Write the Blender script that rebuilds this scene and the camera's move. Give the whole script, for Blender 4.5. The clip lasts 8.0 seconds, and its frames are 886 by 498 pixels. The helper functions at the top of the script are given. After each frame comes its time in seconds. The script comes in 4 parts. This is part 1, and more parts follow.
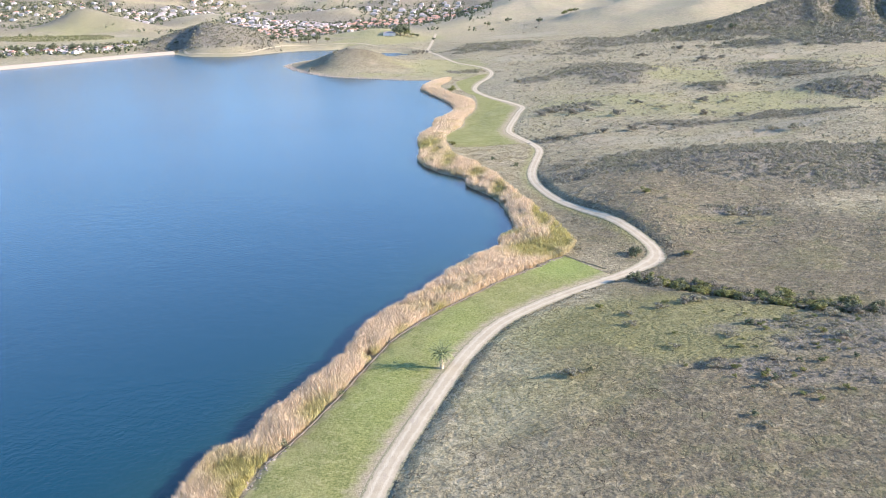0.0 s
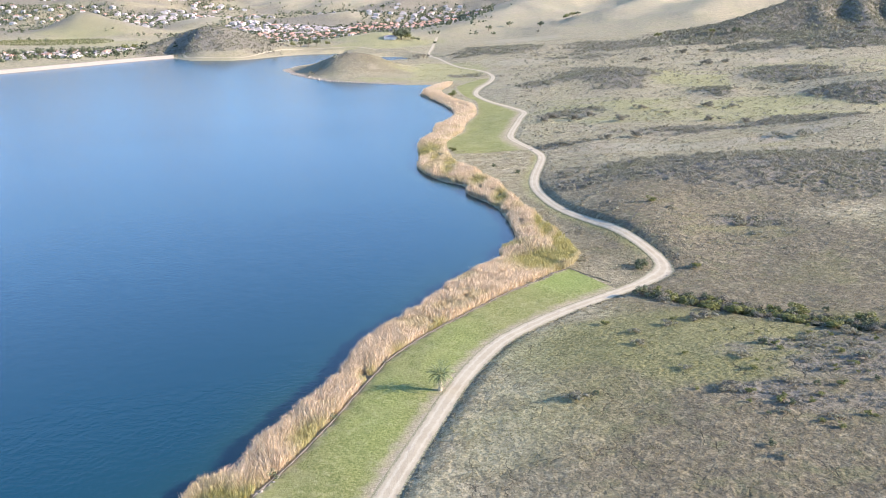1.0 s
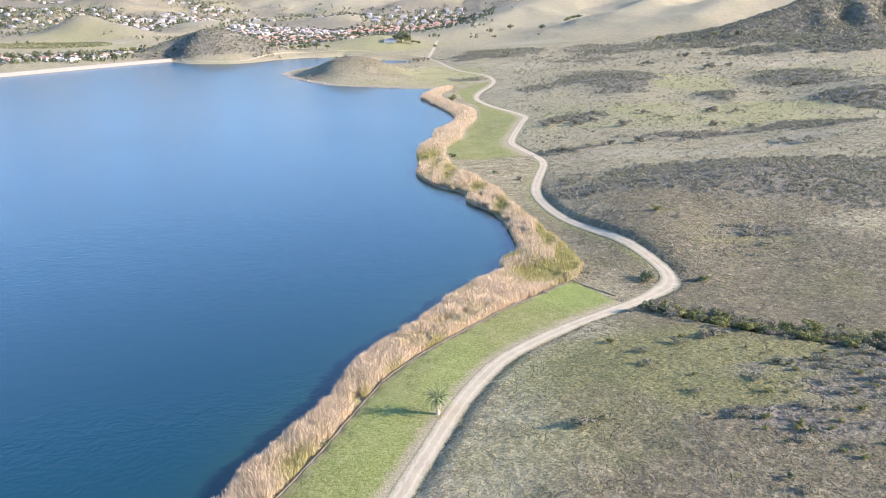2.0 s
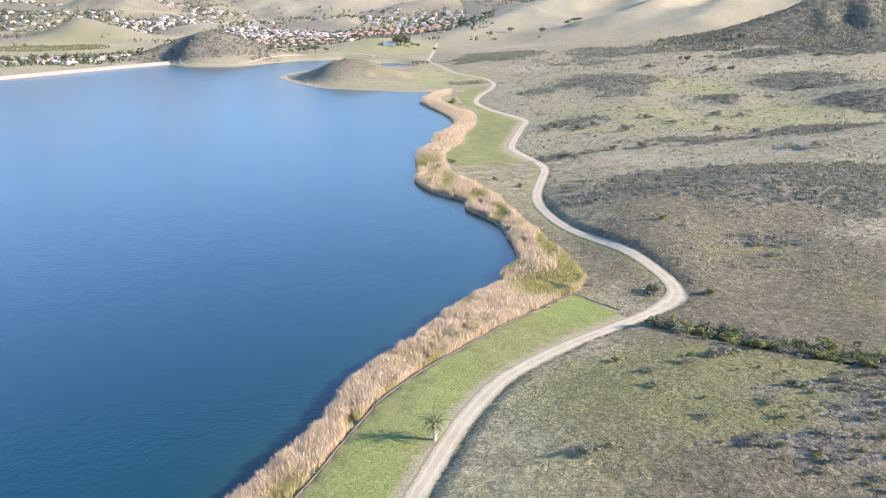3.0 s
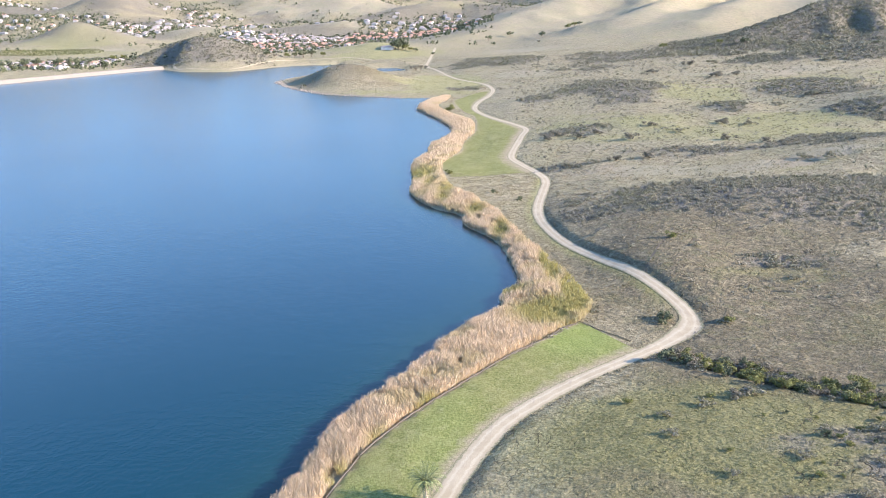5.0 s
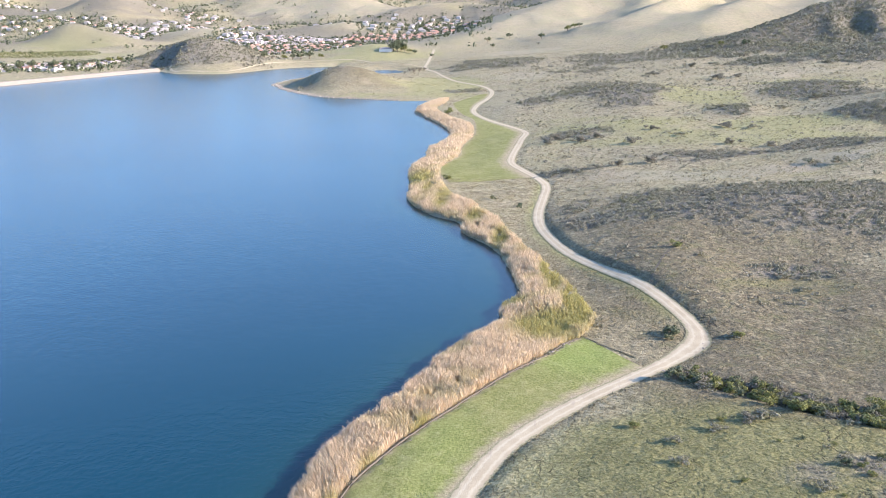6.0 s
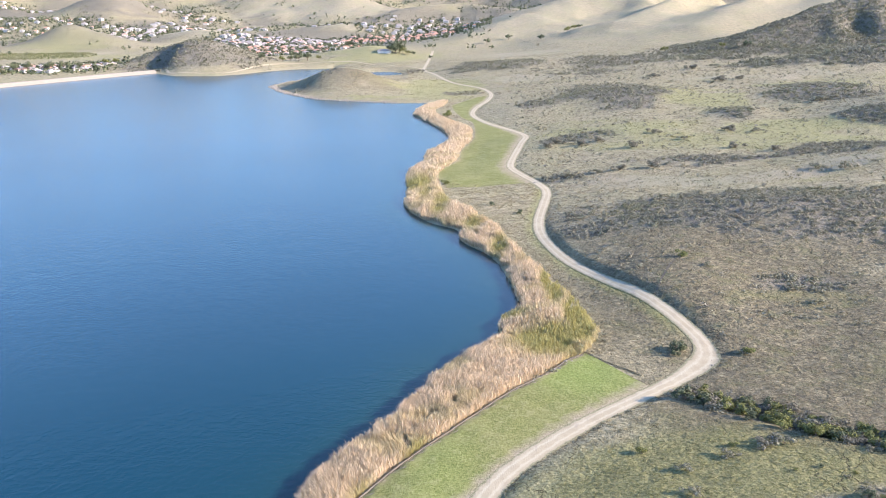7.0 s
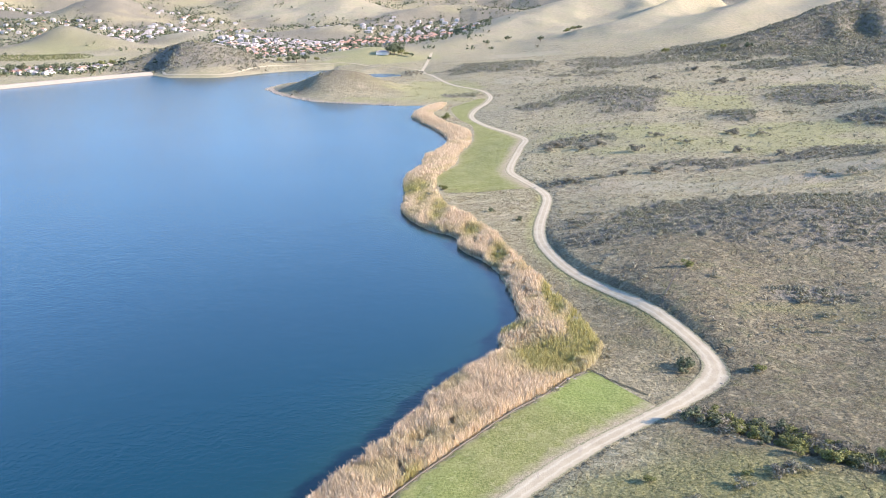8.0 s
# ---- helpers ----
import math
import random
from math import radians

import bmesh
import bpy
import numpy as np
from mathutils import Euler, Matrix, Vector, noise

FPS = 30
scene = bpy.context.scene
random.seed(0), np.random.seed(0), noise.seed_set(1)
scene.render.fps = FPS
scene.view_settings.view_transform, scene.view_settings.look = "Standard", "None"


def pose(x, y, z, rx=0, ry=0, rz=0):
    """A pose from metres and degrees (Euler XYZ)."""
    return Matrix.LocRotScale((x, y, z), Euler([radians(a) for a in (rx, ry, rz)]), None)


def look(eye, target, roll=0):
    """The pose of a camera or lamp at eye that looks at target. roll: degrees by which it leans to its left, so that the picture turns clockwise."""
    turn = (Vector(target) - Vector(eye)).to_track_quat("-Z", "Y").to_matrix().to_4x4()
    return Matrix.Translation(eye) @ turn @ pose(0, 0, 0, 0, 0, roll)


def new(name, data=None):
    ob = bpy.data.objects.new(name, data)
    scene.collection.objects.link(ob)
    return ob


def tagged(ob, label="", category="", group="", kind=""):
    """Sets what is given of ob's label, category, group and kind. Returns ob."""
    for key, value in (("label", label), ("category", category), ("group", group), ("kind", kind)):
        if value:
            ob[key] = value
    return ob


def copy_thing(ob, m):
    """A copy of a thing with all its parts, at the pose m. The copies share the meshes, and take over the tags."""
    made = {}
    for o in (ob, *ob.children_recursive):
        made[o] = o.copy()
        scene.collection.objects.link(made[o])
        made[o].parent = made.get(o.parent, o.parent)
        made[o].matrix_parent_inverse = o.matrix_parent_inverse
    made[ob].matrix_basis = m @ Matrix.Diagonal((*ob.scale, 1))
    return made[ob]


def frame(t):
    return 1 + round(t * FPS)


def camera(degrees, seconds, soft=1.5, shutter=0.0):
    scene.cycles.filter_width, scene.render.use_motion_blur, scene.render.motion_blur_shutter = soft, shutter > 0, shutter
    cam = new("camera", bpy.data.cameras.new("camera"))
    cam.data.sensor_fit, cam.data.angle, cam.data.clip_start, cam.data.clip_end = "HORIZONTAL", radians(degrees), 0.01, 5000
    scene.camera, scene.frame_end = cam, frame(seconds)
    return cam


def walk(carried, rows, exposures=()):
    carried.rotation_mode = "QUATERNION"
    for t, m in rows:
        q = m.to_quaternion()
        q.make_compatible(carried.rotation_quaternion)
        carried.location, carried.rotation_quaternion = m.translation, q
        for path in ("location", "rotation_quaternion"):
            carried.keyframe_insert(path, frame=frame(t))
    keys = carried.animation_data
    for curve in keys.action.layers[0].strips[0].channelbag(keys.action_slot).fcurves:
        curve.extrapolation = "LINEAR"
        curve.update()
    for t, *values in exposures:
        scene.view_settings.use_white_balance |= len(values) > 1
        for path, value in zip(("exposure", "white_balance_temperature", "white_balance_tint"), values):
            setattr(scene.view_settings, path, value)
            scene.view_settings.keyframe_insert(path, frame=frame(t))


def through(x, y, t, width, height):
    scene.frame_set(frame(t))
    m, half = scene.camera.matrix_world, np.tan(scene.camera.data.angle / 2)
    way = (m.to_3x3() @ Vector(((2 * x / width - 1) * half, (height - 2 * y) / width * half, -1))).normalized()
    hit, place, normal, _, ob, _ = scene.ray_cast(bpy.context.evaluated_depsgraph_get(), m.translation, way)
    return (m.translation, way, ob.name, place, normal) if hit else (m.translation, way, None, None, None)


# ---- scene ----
cam = camera(53.0, 8.0, soft=0.9)
EXPOSURE = 1.62
PATH = [
    (0.0, 0.681, -7.065, 102.613, 73.477, 0.000, 3.743),
    (0.5, 0.648, -1.259, 102.610, 73.585, 0.000, 3.795),
    (1.0, 0.615, 4.590, 102.606, 73.685, 0.000, 3.836),
    (1.5, 0.581, 10.475, 102.603, 73.777, 0.000, 3.865),
    (2.0, 0.547, 16.392, 102.599, 73.861, 0.000, 3.885),
    (2.5, 0.512, 22.335, 102.596, 73.938, 0.000, 3.895),
    (3.0, 0.476, 28.298, 102.593, 74.008, 0.000, 3.898),
    (3.5, 0.440, 34.277, 102.589, 74.073, 0.000, 3.894),
    (4.0, 0.404, 40.264, 102.586, 74.132, 0.000, 3.884),
    (4.5, 0.367, 46.257, 102.582, 74.186, 0.000, 3.870),
    (5.0, 0.329, 52.247, 102.579, 74.235, 0.000, 3.851),
    (5.5, 0.291, 58.232, 102.576, 74.280, 0.000, 3.830),
    (6.0, 0.252, 64.204, 102.572, 74.322, 0.000, 3.807),
    (6.5, 0.213, 70.158, 102.569, 74.361, 0.000, 3.783),
    (7.0, 0.174, 76.089, 102.565, 74.397, 0.000, 3.759),
    (7.5, 0.134, 81.992, 102.562, 74.431, 0.000, 3.737),
    (8.0, 0.093, 87.861, 102.559, 74.464, 0.000, 3.717),
]
walk(cam, [(t, pose(*p)) for t, *p in PATH], exposures=[(0.0, EXPOSURE, 6150, 21), (8.0, EXPOSURE, 6150, 21)])

# ---- daylight: a low winter sun over the slope ----
SUN_HEIGHT, SUN_SIDE = radians(21.5), math.atan2(1.0, -0.08)
to_sun = Vector((math.sin(SUN_SIDE) * math.cos(SUN_HEIGHT), math.cos(SUN_SIDE) * math.cos(SUN_HEIGHT), math.sin(SUN_HEIGHT)))
world = bpy.data.worlds.new("sky")
scene.world = world
world.use_nodes = True
sky = world.node_tree.nodes.new("ShaderNodeTexSky")
sky.sky_type, sky.sun_disc = "NISHITA", False
sky.sun_elevation, sky.sun_rotation = SUN_HEIGHT, SUN_SIDE
sky.air_density, sky.dust_density, sky.ozone_density = 1.0, 0.0, 4.0
world.node_tree.nodes["Background"].inputs["Strength"].default_value = 0.147
world.node_tree.links.new(sky.outputs[0], world.node_tree.nodes["Background"].inputs[0])
sun = new("sun", bpy.data.lights.new("sun", "SUN"))
sun.data.energy, sun.data.angle, sun.data.color = 5.0, radians(0.53), (1.0, 0.85, 0.68)
sun.matrix_world = look((0, 0, 300), Vector((0, 0, 300)) - to_sun)


# ---- materials ----
class Shade:
    """A node material, written step by step."""

    def __init__(self, name, rough=0.9, spec=0.2):
        self.mat = bpy.data.materials.new(name)
        self.mat.use_nodes = True
        self.tree = self.mat.node_tree
        self.body = self.tree.nodes["Principled BSDF"]
        self.body.inputs["Roughness"].default_value = rough
        self.body.inputs["Specular IOR Level"].default_value = spec

    def node(self, kind, operation="", data_type="", attribute_name="", feature=""):
        n = self.tree.nodes.new(kind)
        if operation:
            n.operation = operation
        if data_type:
            n.data_type = data_type
        if attribute_name:
            n.attribute_name = attribute_name
        if feature:
            n.feature = feature
        return n

    def link(self, a, b):
        self.tree.links.new(a, b)

    def place(self, stretch=(1, 1, 1)):
        geo, m = self.node("ShaderNodeNewGeometry"), self.node("ShaderNodeMapping")
        m.inputs["Scale"].default_value = stretch
        self.link(geo.outputs["Position"], m.inputs["Vector"])
        return m.outputs[0]

    def noise(self, size, detail=4, stretch=(1, 1, 1), rough=0.6):
        n = self.node("ShaderNodeTexNoise")
        n.inputs["Scale"].default_value, n.inputs["Detail"].default_value, n.inputs["Roughness"].default_value = 1.0 / size, detail, rough
        self.link(self.place(stretch), n.inputs["Vector"])
        return n.outputs["Fac"]

    def span(self, fac, low, high):
        r = self.node("ShaderNodeMapRange")
        r.inputs["From Min"].default_value, r.inputs["From Max"].default_value = low, high
        self.link(fac, r.inputs["Value"])
        return r.outputs["Result"]

    def maths(self, kind, a, b):
        n = self.node("ShaderNodeMath", operation=kind)
        for k, v in enumerate((a, b)):
            if isinstance(v, (int, float)):
                n.inputs[k].default_value = v
            else:
                self.link(v, n.inputs[k])
        return n.outputs[0]

    def mix(self, fac, a, b):
        n = self.node("ShaderNodeMix", data_type="RGBA")
        for k, v in ((0, fac), (6, a), (7, b)):
            if isinstance(v, (int, float)):
                n.inputs[k].default_value = v
            elif isinstance(v, tuple):
                n.inputs[k].default_value = (*v, 1)
            else:
                self.link(v, n.inputs[k])
        return n.outputs[2]

    def attribute(self, name, channel=None):
        a = self.node("ShaderNodeAttribute", attribute_name=name)
        if channel is None:
            return a.outputs["Fac"]
        s = self.node("ShaderNodeSeparateColor")
        self.link(a.outputs["Color"], s.inputs[0])
        return s.outputs[channel]

    def colour(self, c):
        if isinstance(c, tuple):
            self.body.inputs["Base Color"].default_value = (*c, 1)
        else:
            self.link(c, self.body.inputs["Base Color"])
        return self

    def bump(self, fac, metres, strength=1.0):
        b = self.node("ShaderNodeBump")
        b.inputs["Distance"].default_value, b.inputs["Strength"].default_value = metres, strength
        self.link(fac, b.inputs["Height"])
        self.link(b.outputs[0], self.body.inputs["Normal"])
        return self


def island(s):
    return s.node("ShaderNodeNewGeometry").outputs["Random Per Island"]


def ground_material():
    s = Shade("dry_grass_slope", 0.95, 0.1)
    fine, mid, wide = s.noise(0.8, 6, rough=0.7), s.noise(7, 5), s.noise(45, 4)
    grain = s.span(fine, 0.36, 0.64)
    dry = s.mix(grain, (0.205, 0.185, 0.105), (0.41, 0.37, 0.225))
    dry = s.mix(s.span(mid, 0.42, 0.68), dry, s.mix(grain, (0.17, 0.15, 0.095), (0.31, 0.273, 0.172)))
    clod = s.noise(2.6, 5, rough=0.7)
    dry = s.mix(s.maths("MULTIPLY", s.span(clod, 0.48, 0.62), 0.5), dry, (0.135, 0.122, 0.08))
    dry = s.mix(s.maths("MULTIPLY", s.span(clod, 0.48, 0.36), 0.5), dry, (0.46, 0.41, 0.27))
    dry = s.mix(s.maths("MULTIPLY", s.span(wide, 0.45, 0.7), 0.5), dry, (0.27, 0.262, 0.135))
    # rank dead weeds over the slope beside the road
    weed = s.mix(grain, (0.113, 0.10, 0.06), (0.24, 0.21, 0.13))
    weed = s.mix(s.maths("MULTIPLY", s.span(clod, 0.45, 0.62), 0.6), weed, (0.085, 0.076, 0.052))
    weed = s.mix(s.maths("MULTIPLY", s.span(clod, 0.44, 0.34), 0.55), weed, (0.34, 0.308, 0.19))
    weed = s.mix(s.maths("MULTIPLY", s.span(mid, 0.52, 0.66), 0.5), weed, (0.15, 0.152, 0.07))
    dry = s.mix(s.attribute("weeds"), dry, weed)
    green = s.mix(grain, (0.185, 0.188, 0.075), (0.375, 0.36, 0.18))
    olive = s.mix(grain, (0.118, 0.122, 0.044), (0.27, 0.262, 0.115))
    green = s.mix(s.attribute("weeds"), green, olive)
    green = s.mix(s.maths("MULTIPLY", s.span(clod, 0.50, 0.62), 0.4), green, (0.16, 0.152, 0.075))
    c = s.mix(s.attribute("cover", 0), dry, green)
    brush = s.mix(grain, (0.12, 0.113, 0.085), (0.25, 0.228, 0.17))
    c = s.mix(s.attribute("cover", 1), c, brush)
    bare = s.mix(s.span(mid, 0.35, 0.65), (0.345, 0.305, 0.205), (0.28, 0.252, 0.165))
    bare = s.mix(s.maths("MULTIPLY", s.span(wide, 0.4, 0.65), 0.6), bare, (0.285, 0.28, 0.165))
    c = s.mix(s.attribute("cover", 2), c, bare)
    # animal trails and dry cracks wander over the open slope
    cell = s.node("ShaderNodeTexVoronoi", feature="DISTANCE_TO_EDGE")
    cell.inputs["Scale"].default_value = 1 / 8.0
    warp = s.node("ShaderNodeVectorMath", operation="MULTIPLY_ADD")
    wob = s.node("ShaderNodeTexNoise")
    wob.inputs["Scale"].default_value, wob.inputs["Detail"].default_value = 0.16, 5
    s.link(s.place(), wob.inputs["Vector"])
    s.link(wob.outputs["Color"], warp.inputs[0])
    warp.inputs[1].default_value = (9, 9, 0)
    s.link(s.place((1, 0.45, 0)), warp.inputs[2])
    s.link(warp.outputs[0], cell.inputs["Vector"])
    line = s.maths("MULTIPLY", s.span(cell.outputs["Distance"], 0.015, 0.004), s.span(s.noise(14, 3), 0.47, 0.6))
    line = s.maths("MULTIPLY", line, s.maths("SUBTRACT", 1.0, s.attribute("cover", 2)))
    c = s.mix(s.maths("MULTIPLY", line, 0.7), c, (0.075, 0.065, 0.045))
    s.colour(c)
    rise = s.maths("ADD", s.noise(1.9, 6, rough=0.62), s.maths("MULTIPLY", line, -0.25))
    s.bump(rise, 1.7, 1.0)
    return s.mat


def lawn_material():
    s = Shade("mown_lawn", 0.9, 0.15)
    fine, mid, wide = s.noise(0.7, 6, rough=0.75), s.noise(2.2, 5, rough=0.7), s.noise(13, 3)
    c = s.mix(s.span(fine, 0.38, 0.62), (0.105, 0.12, 0.03), (0.235, 0.24, 0.085))
    c = s.mix(s.maths("MULTIPLY", s.span(mid, 0.52, 0.66), 0.5), c, (0.32, 0.30, 0.14))
    c = s.mix(s.maths("MULTIPLY", s.span(wide, 0.48, 0.68), 0.55), c, (0.255, 0.245, 0.10))
    c = s.mix(s.maths("MULTIPLY", s.attribute("tone"), 0.5), c, s.mix(s.span(fine, 0.38, 0.62), (0.12, 0.18, 0.032), (0.22, 0.30, 0.075)))
    ragged = s.maths("MULTIPLY", s.maths("SUBTRACT", s.noise(3.5, 5), 0.5), 0.55)
    worn = s.span(s.maths("ADD", s.attribute("across"), ragged), 0.62, 0.98)
    c = s.mix(worn, c, s.mix(s.span(fine, 0.38, 0.62), (0.24, 0.205, 0.125), (0.37, 0.31, 0.21)))
    rim = s.span(s.maths("ADD", s.attribute("across"), ragged), -0.84, -1.08)
    c = s.mix(s.maths("MULTIPLY", rim, 0.7), c, (0.30, 0.265, 0.15))
    s.colour(c).bump(s.maths("ADD", fine, mid), 0.16, 0.9)
    return s.mat


def road_material():
    s = Shade("pale_dirt_road", 0.95, 0.1)
    fine, mid = s.noise(0.25, 5), s.noise(5, 5)
    c = s.mix(s.span(mid, 0.3, 0.7), (0.33, 0.285, 0.185), (0.42, 0.37, 0.25))
    across = s.maths("ABSOLUTE", s.attribute("across"), 0.0)
    wob = s.maths("ADD", across, s.maths("MULTIPLY", s.maths("SUBTRACT", s.noise(2.2, 5), 0.5), 0.55))
    rut = s.maths("MULTIPLY", s.span(wob, 0.2, 0.32), s.span(wob, 0.58, 0.42))
    c = s.mix(s.maths("MULTIPLY", rut, 0.5), c, (0.50, 0.45, 0.325))
    rill = s.noise(1.1, 3, (1, 0.16, 1))
    c = s.mix(s.maths("MULTIPLY", s.span(rill, 0.60, 0.68), 0.45), c, (0.30, 0.26, 0.2))
    c = s.mix(s.maths("MULTIPLY", s.span(fine, 0.5, 0.8), 0.5), c, (0.30, 0.26, 0.2))
    verge = s.span(wob, 0.72, 0.88)
    c = s.mix(verge, c, s.mix(s.span(fine, 0.4, 0.6), (0.14, 0.14, 0.075), (0.31, 0.285, 0.17)))
    s.colour(c).bump(s.maths("ADD", fine, rill), 0.06)
    return s.mat


def water_material():
    s = Shade("lake_water", 0.2, 0.5)
    s.body.inputs["IOR"].default_value = 1.33
    deep = s.mix(s.span(s.noise(160, 3), 0.35, 0.65), (0.0, 0.030, 0.047), (0.0, 0.034, 0.052))
    s.colour(s.mix(s.attribute("tone"), deep, (0.012, 0.045, 0.036)))
    ripple = s.maths("ADD", s.noise(1.3, 4, (1.0, 0.8, 1)), s.maths("MULTIPLY", s.noise(3.2, 3, (1.0, 0.6, 1)), 1.3))
    calm = s.span(s.noise(170, 4), 0.35, 0.65)
    s.bump(s.maths("MULTIPLY", ripple, s.maths("ADD", s.maths("MULTIPLY", calm, 0.6), 0.6)), 0.085, 1.0)
    return s.mat


def leaf_material(name, dark, light, other=None, through=0.0):
    """Leaves or blades: each piece takes its own shade between dark and light; the attribute tone leads over to the other colour."""
    s = Shade(name, 0.75, 0.25)
    c = s.mix(island(s), dark, light)
    if other:
        c = s.mix(s.attribute("tone"), c, s.mix(island(s), tuple(0.6 * v for v in other), other))
    s.colour(c)
    if through:
        glow, both = s.node("ShaderNodeBsdfTranslucent"), s.node("ShaderNodeMixShader")
        s.link(c, glow.inputs["Color"])
        both.inputs[0].default_value = through
        s.link(s.body.outputs[0], both.inputs[1])
        s.link(glow.outputs[0], both.inputs[2])
        s.link(both.outputs[0], s.tree.nodes["Material Output"].inputs["Surface"])
    return s.mat


def plain_material(name, a, b, size=1.5, rough=0.85, bump=0.03):
    s = Shade(name, rough, 0.25)
    f = s.noise(size, 5)
    info = s.node("ShaderNodeObjectInfo").outputs["Random"]
    c = s.mix(s.span(f, 0.3, 0.7), a, b)
    c = s.mix(s.maths("MULTIPLY", info, 0.35), c, tuple(0.6 * v for v in a))
    s.colour(c).bump(f, bump)
    return s.mat


GROUND, LAWN, DIRT, WATER = ground_material(), lawn_material(), road_material(), water_material()
REED = leaf_material("dry_reed", (0.52, 0.41, 0.265), (0.72, 0.585, 0.405), (0.47, 0.43, 0.155), 0.35)
TUFT = leaf_material("dry_tuft", (0.18, 0.157, 0.092), (0.375, 0.327, 0.198), (0.30, 0.305, 0.12), 0.2)
SCRUB = leaf_material("grey_scrub", (0.145, 0.14, 0.104), (0.30, 0.286, 0.213), (0.235, 0.245, 0.10), 0.2)
GREEN_LEAF = leaf_material("green_shrub_leaf", (0.085, 0.095, 0.035), (0.19, 0.20, 0.075), (0.33, 0.34, 0.09), 0.15)
GREY_LEAF = leaf_material("grey_shrub_twig", (0.12, 0.114, 0.082), (0.215, 0.203, 0.148), None, 0.12)
DARK_LEAF = leaf_material("dark_tree_leaf", (0.05, 0.062, 0.035), (0.15, 0.17, 0.085))
FROND = leaf_material("palm_frond", (0.07, 0.10, 0.035), (0.24, 0.27, 0.12))
BARK = plain_material("bark", (0.16, 0.12, 0.085), (0.27, 0.21, 0.15), 0.3)
THATCH = plain_material("pale_palm_trunk", (0.36, 0.30, 0.21), (0.50, 0.43, 0.31), 0.25)
STONE = plain_material("pale_stone", (0.22, 0.195, 0.155), (0.38, 0.34, 0.27), 0.6)
KERB = plain_material("weathered_concrete", (0.09, 0.08, 0.06), (0.19, 0.17, 0.13), 0.8)
# trail soil, its colour darkened to stand for the shadow in the rut
RUT_SHADE = plain_material("shaded_rut_soil", (0.10, 0.085, 0.06), (0.17, 0.145, 0.10), 0.7)
RIPRAP = plain_material("dam_stone", (0.29, 0.26, 0.20), (0.37, 0.33, 0.26), 5.0)
STUCCO = plain_material("white_stucco", (0.58, 0.54, 0.48), (0.72, 0.68, 0.62), 3.0)
TILE = plain_material("clay_tile", (0.42, 0.23, 0.15), (0.55, 0.34, 0.24), 2.0)
SLATE = plain_material("grey_shingle", (0.30, 0.27, 0.25), (0.45, 0.41, 0.37), 2.0)


# ---- the lie of the land ----
SHORE = [(-64, -400), (-66, 60), (-64.0, 149.6), (-63.0, 169.4), (-56.1, 174.3), (-56.1, 184.2), (-49.2, 209.8), (-43.2, 225.6), (-41.3, 242.4),
         (-35.3, 261.2), (-24.5, 287.9), (-12.6, 316.5), (-0.3, 337.2), (0.2, 350.1), (2.2, 358.0), (7.6, 366.8), (6.1, 386.6), (2.2, 410.3),
         (-3.7, 433.0), (-16.6, 456.0), (-19.6, 476.0), (-33.4, 489.0), (-48.3, 521.0), (-51.3, 563.0), (-56.3, 607.0), (-50.4, 657.0), (-52.4, 683.0),
         (-41.5, 730.0), (-41.5, 773.0), (-58.4, 837.0), (-81.3, 900.0), (-80.4, 950.0), (-68, 1006)]
FAR_SHORE = [(-108, 1002), (-158, 1018), (-197, 1033), (-235, 1077), (-262, 1120), (-285, 1175), (-281, 1230), (-255, 1300),
             (-245, 1400), (-262, 1495), (-322, 1463), (-356, 1415), (-380, 1356), (-405, 1328), (-463, 1325), (-514, 1379),
             (-546, 1322), (-585, 1232), (-639, 1106), (-740, 860), (-900, 400), (-980, -400)]
ROAD = [(-34, -400), (-30, 60), (-26, 125), (-23.7, 148), (-21.8, 162), (-19, 176), (-15.4, 192), (-12.2, 206), (-8.4, 221), (-2.6, 238),
        (3.6, 251), (15.4, 267), (26, 279), (37, 290), (48, 301), (56, 310.5), (60, 318), (60.6, 328), (57.3, 342),
        (49.6, 363), (39.4, 386), (28, 413), (21.5, 437), (18.2, 459), (18.6, 484), (21.8, 513), (25, 545), (21.9, 567),
        (13.2, 594), (6.4, 620), (8.4, 656), (13.6, 702), (18.4, 750), (8.4, 782), (-12, 826), (-25.5, 878), (-24, 934), (-14.5, 998),
        (-12, 1066), (-25, 1130), (-61, 1200), (-95, 1328), (-115, 1399), (-119, 1516), (-121, 1657)]
WALL = [(-53, -100), (-52, 100), (-50.6, 150), (-48.4, 165), (-44, 178), (-39, 196), (-35.6, 212), (-30.5, 233), (-23.6, 248.5), (-14, 265), (-2, 284),
        (5.5, 295), (13, 303.5), (20.6, 315), (25.6, 320)]
LAKE = SHORE + FAR_SHORE
# rounded hills: x, y, height, half widths, turn in degrees
HILLS = [(-187, 1140, 21, 54, 50, 0), (-482, 1490, 38, 92, 90, 0), (-219, 1660, 20, 95, 80, 0), (-680, 2110, 26, 130, 90, 0),
         (62, 375, 4.5, 26, 42, 0), (120, 455, 6, 70, 36, 8), (110, 930, 9, 62, 80, 0), (90, 720, 3.5, 70, 26, 5), (240, 560, 9, 70, 60, 0),
         (330, 760, 16, 70, 60, 0), (270, 720, 5, 34, 30, 0), (185, 786, 4, 24, 26, 0), (290, 890, 8, 60, 70, 0), (0, 1350, 6, 70, 60, 0)]
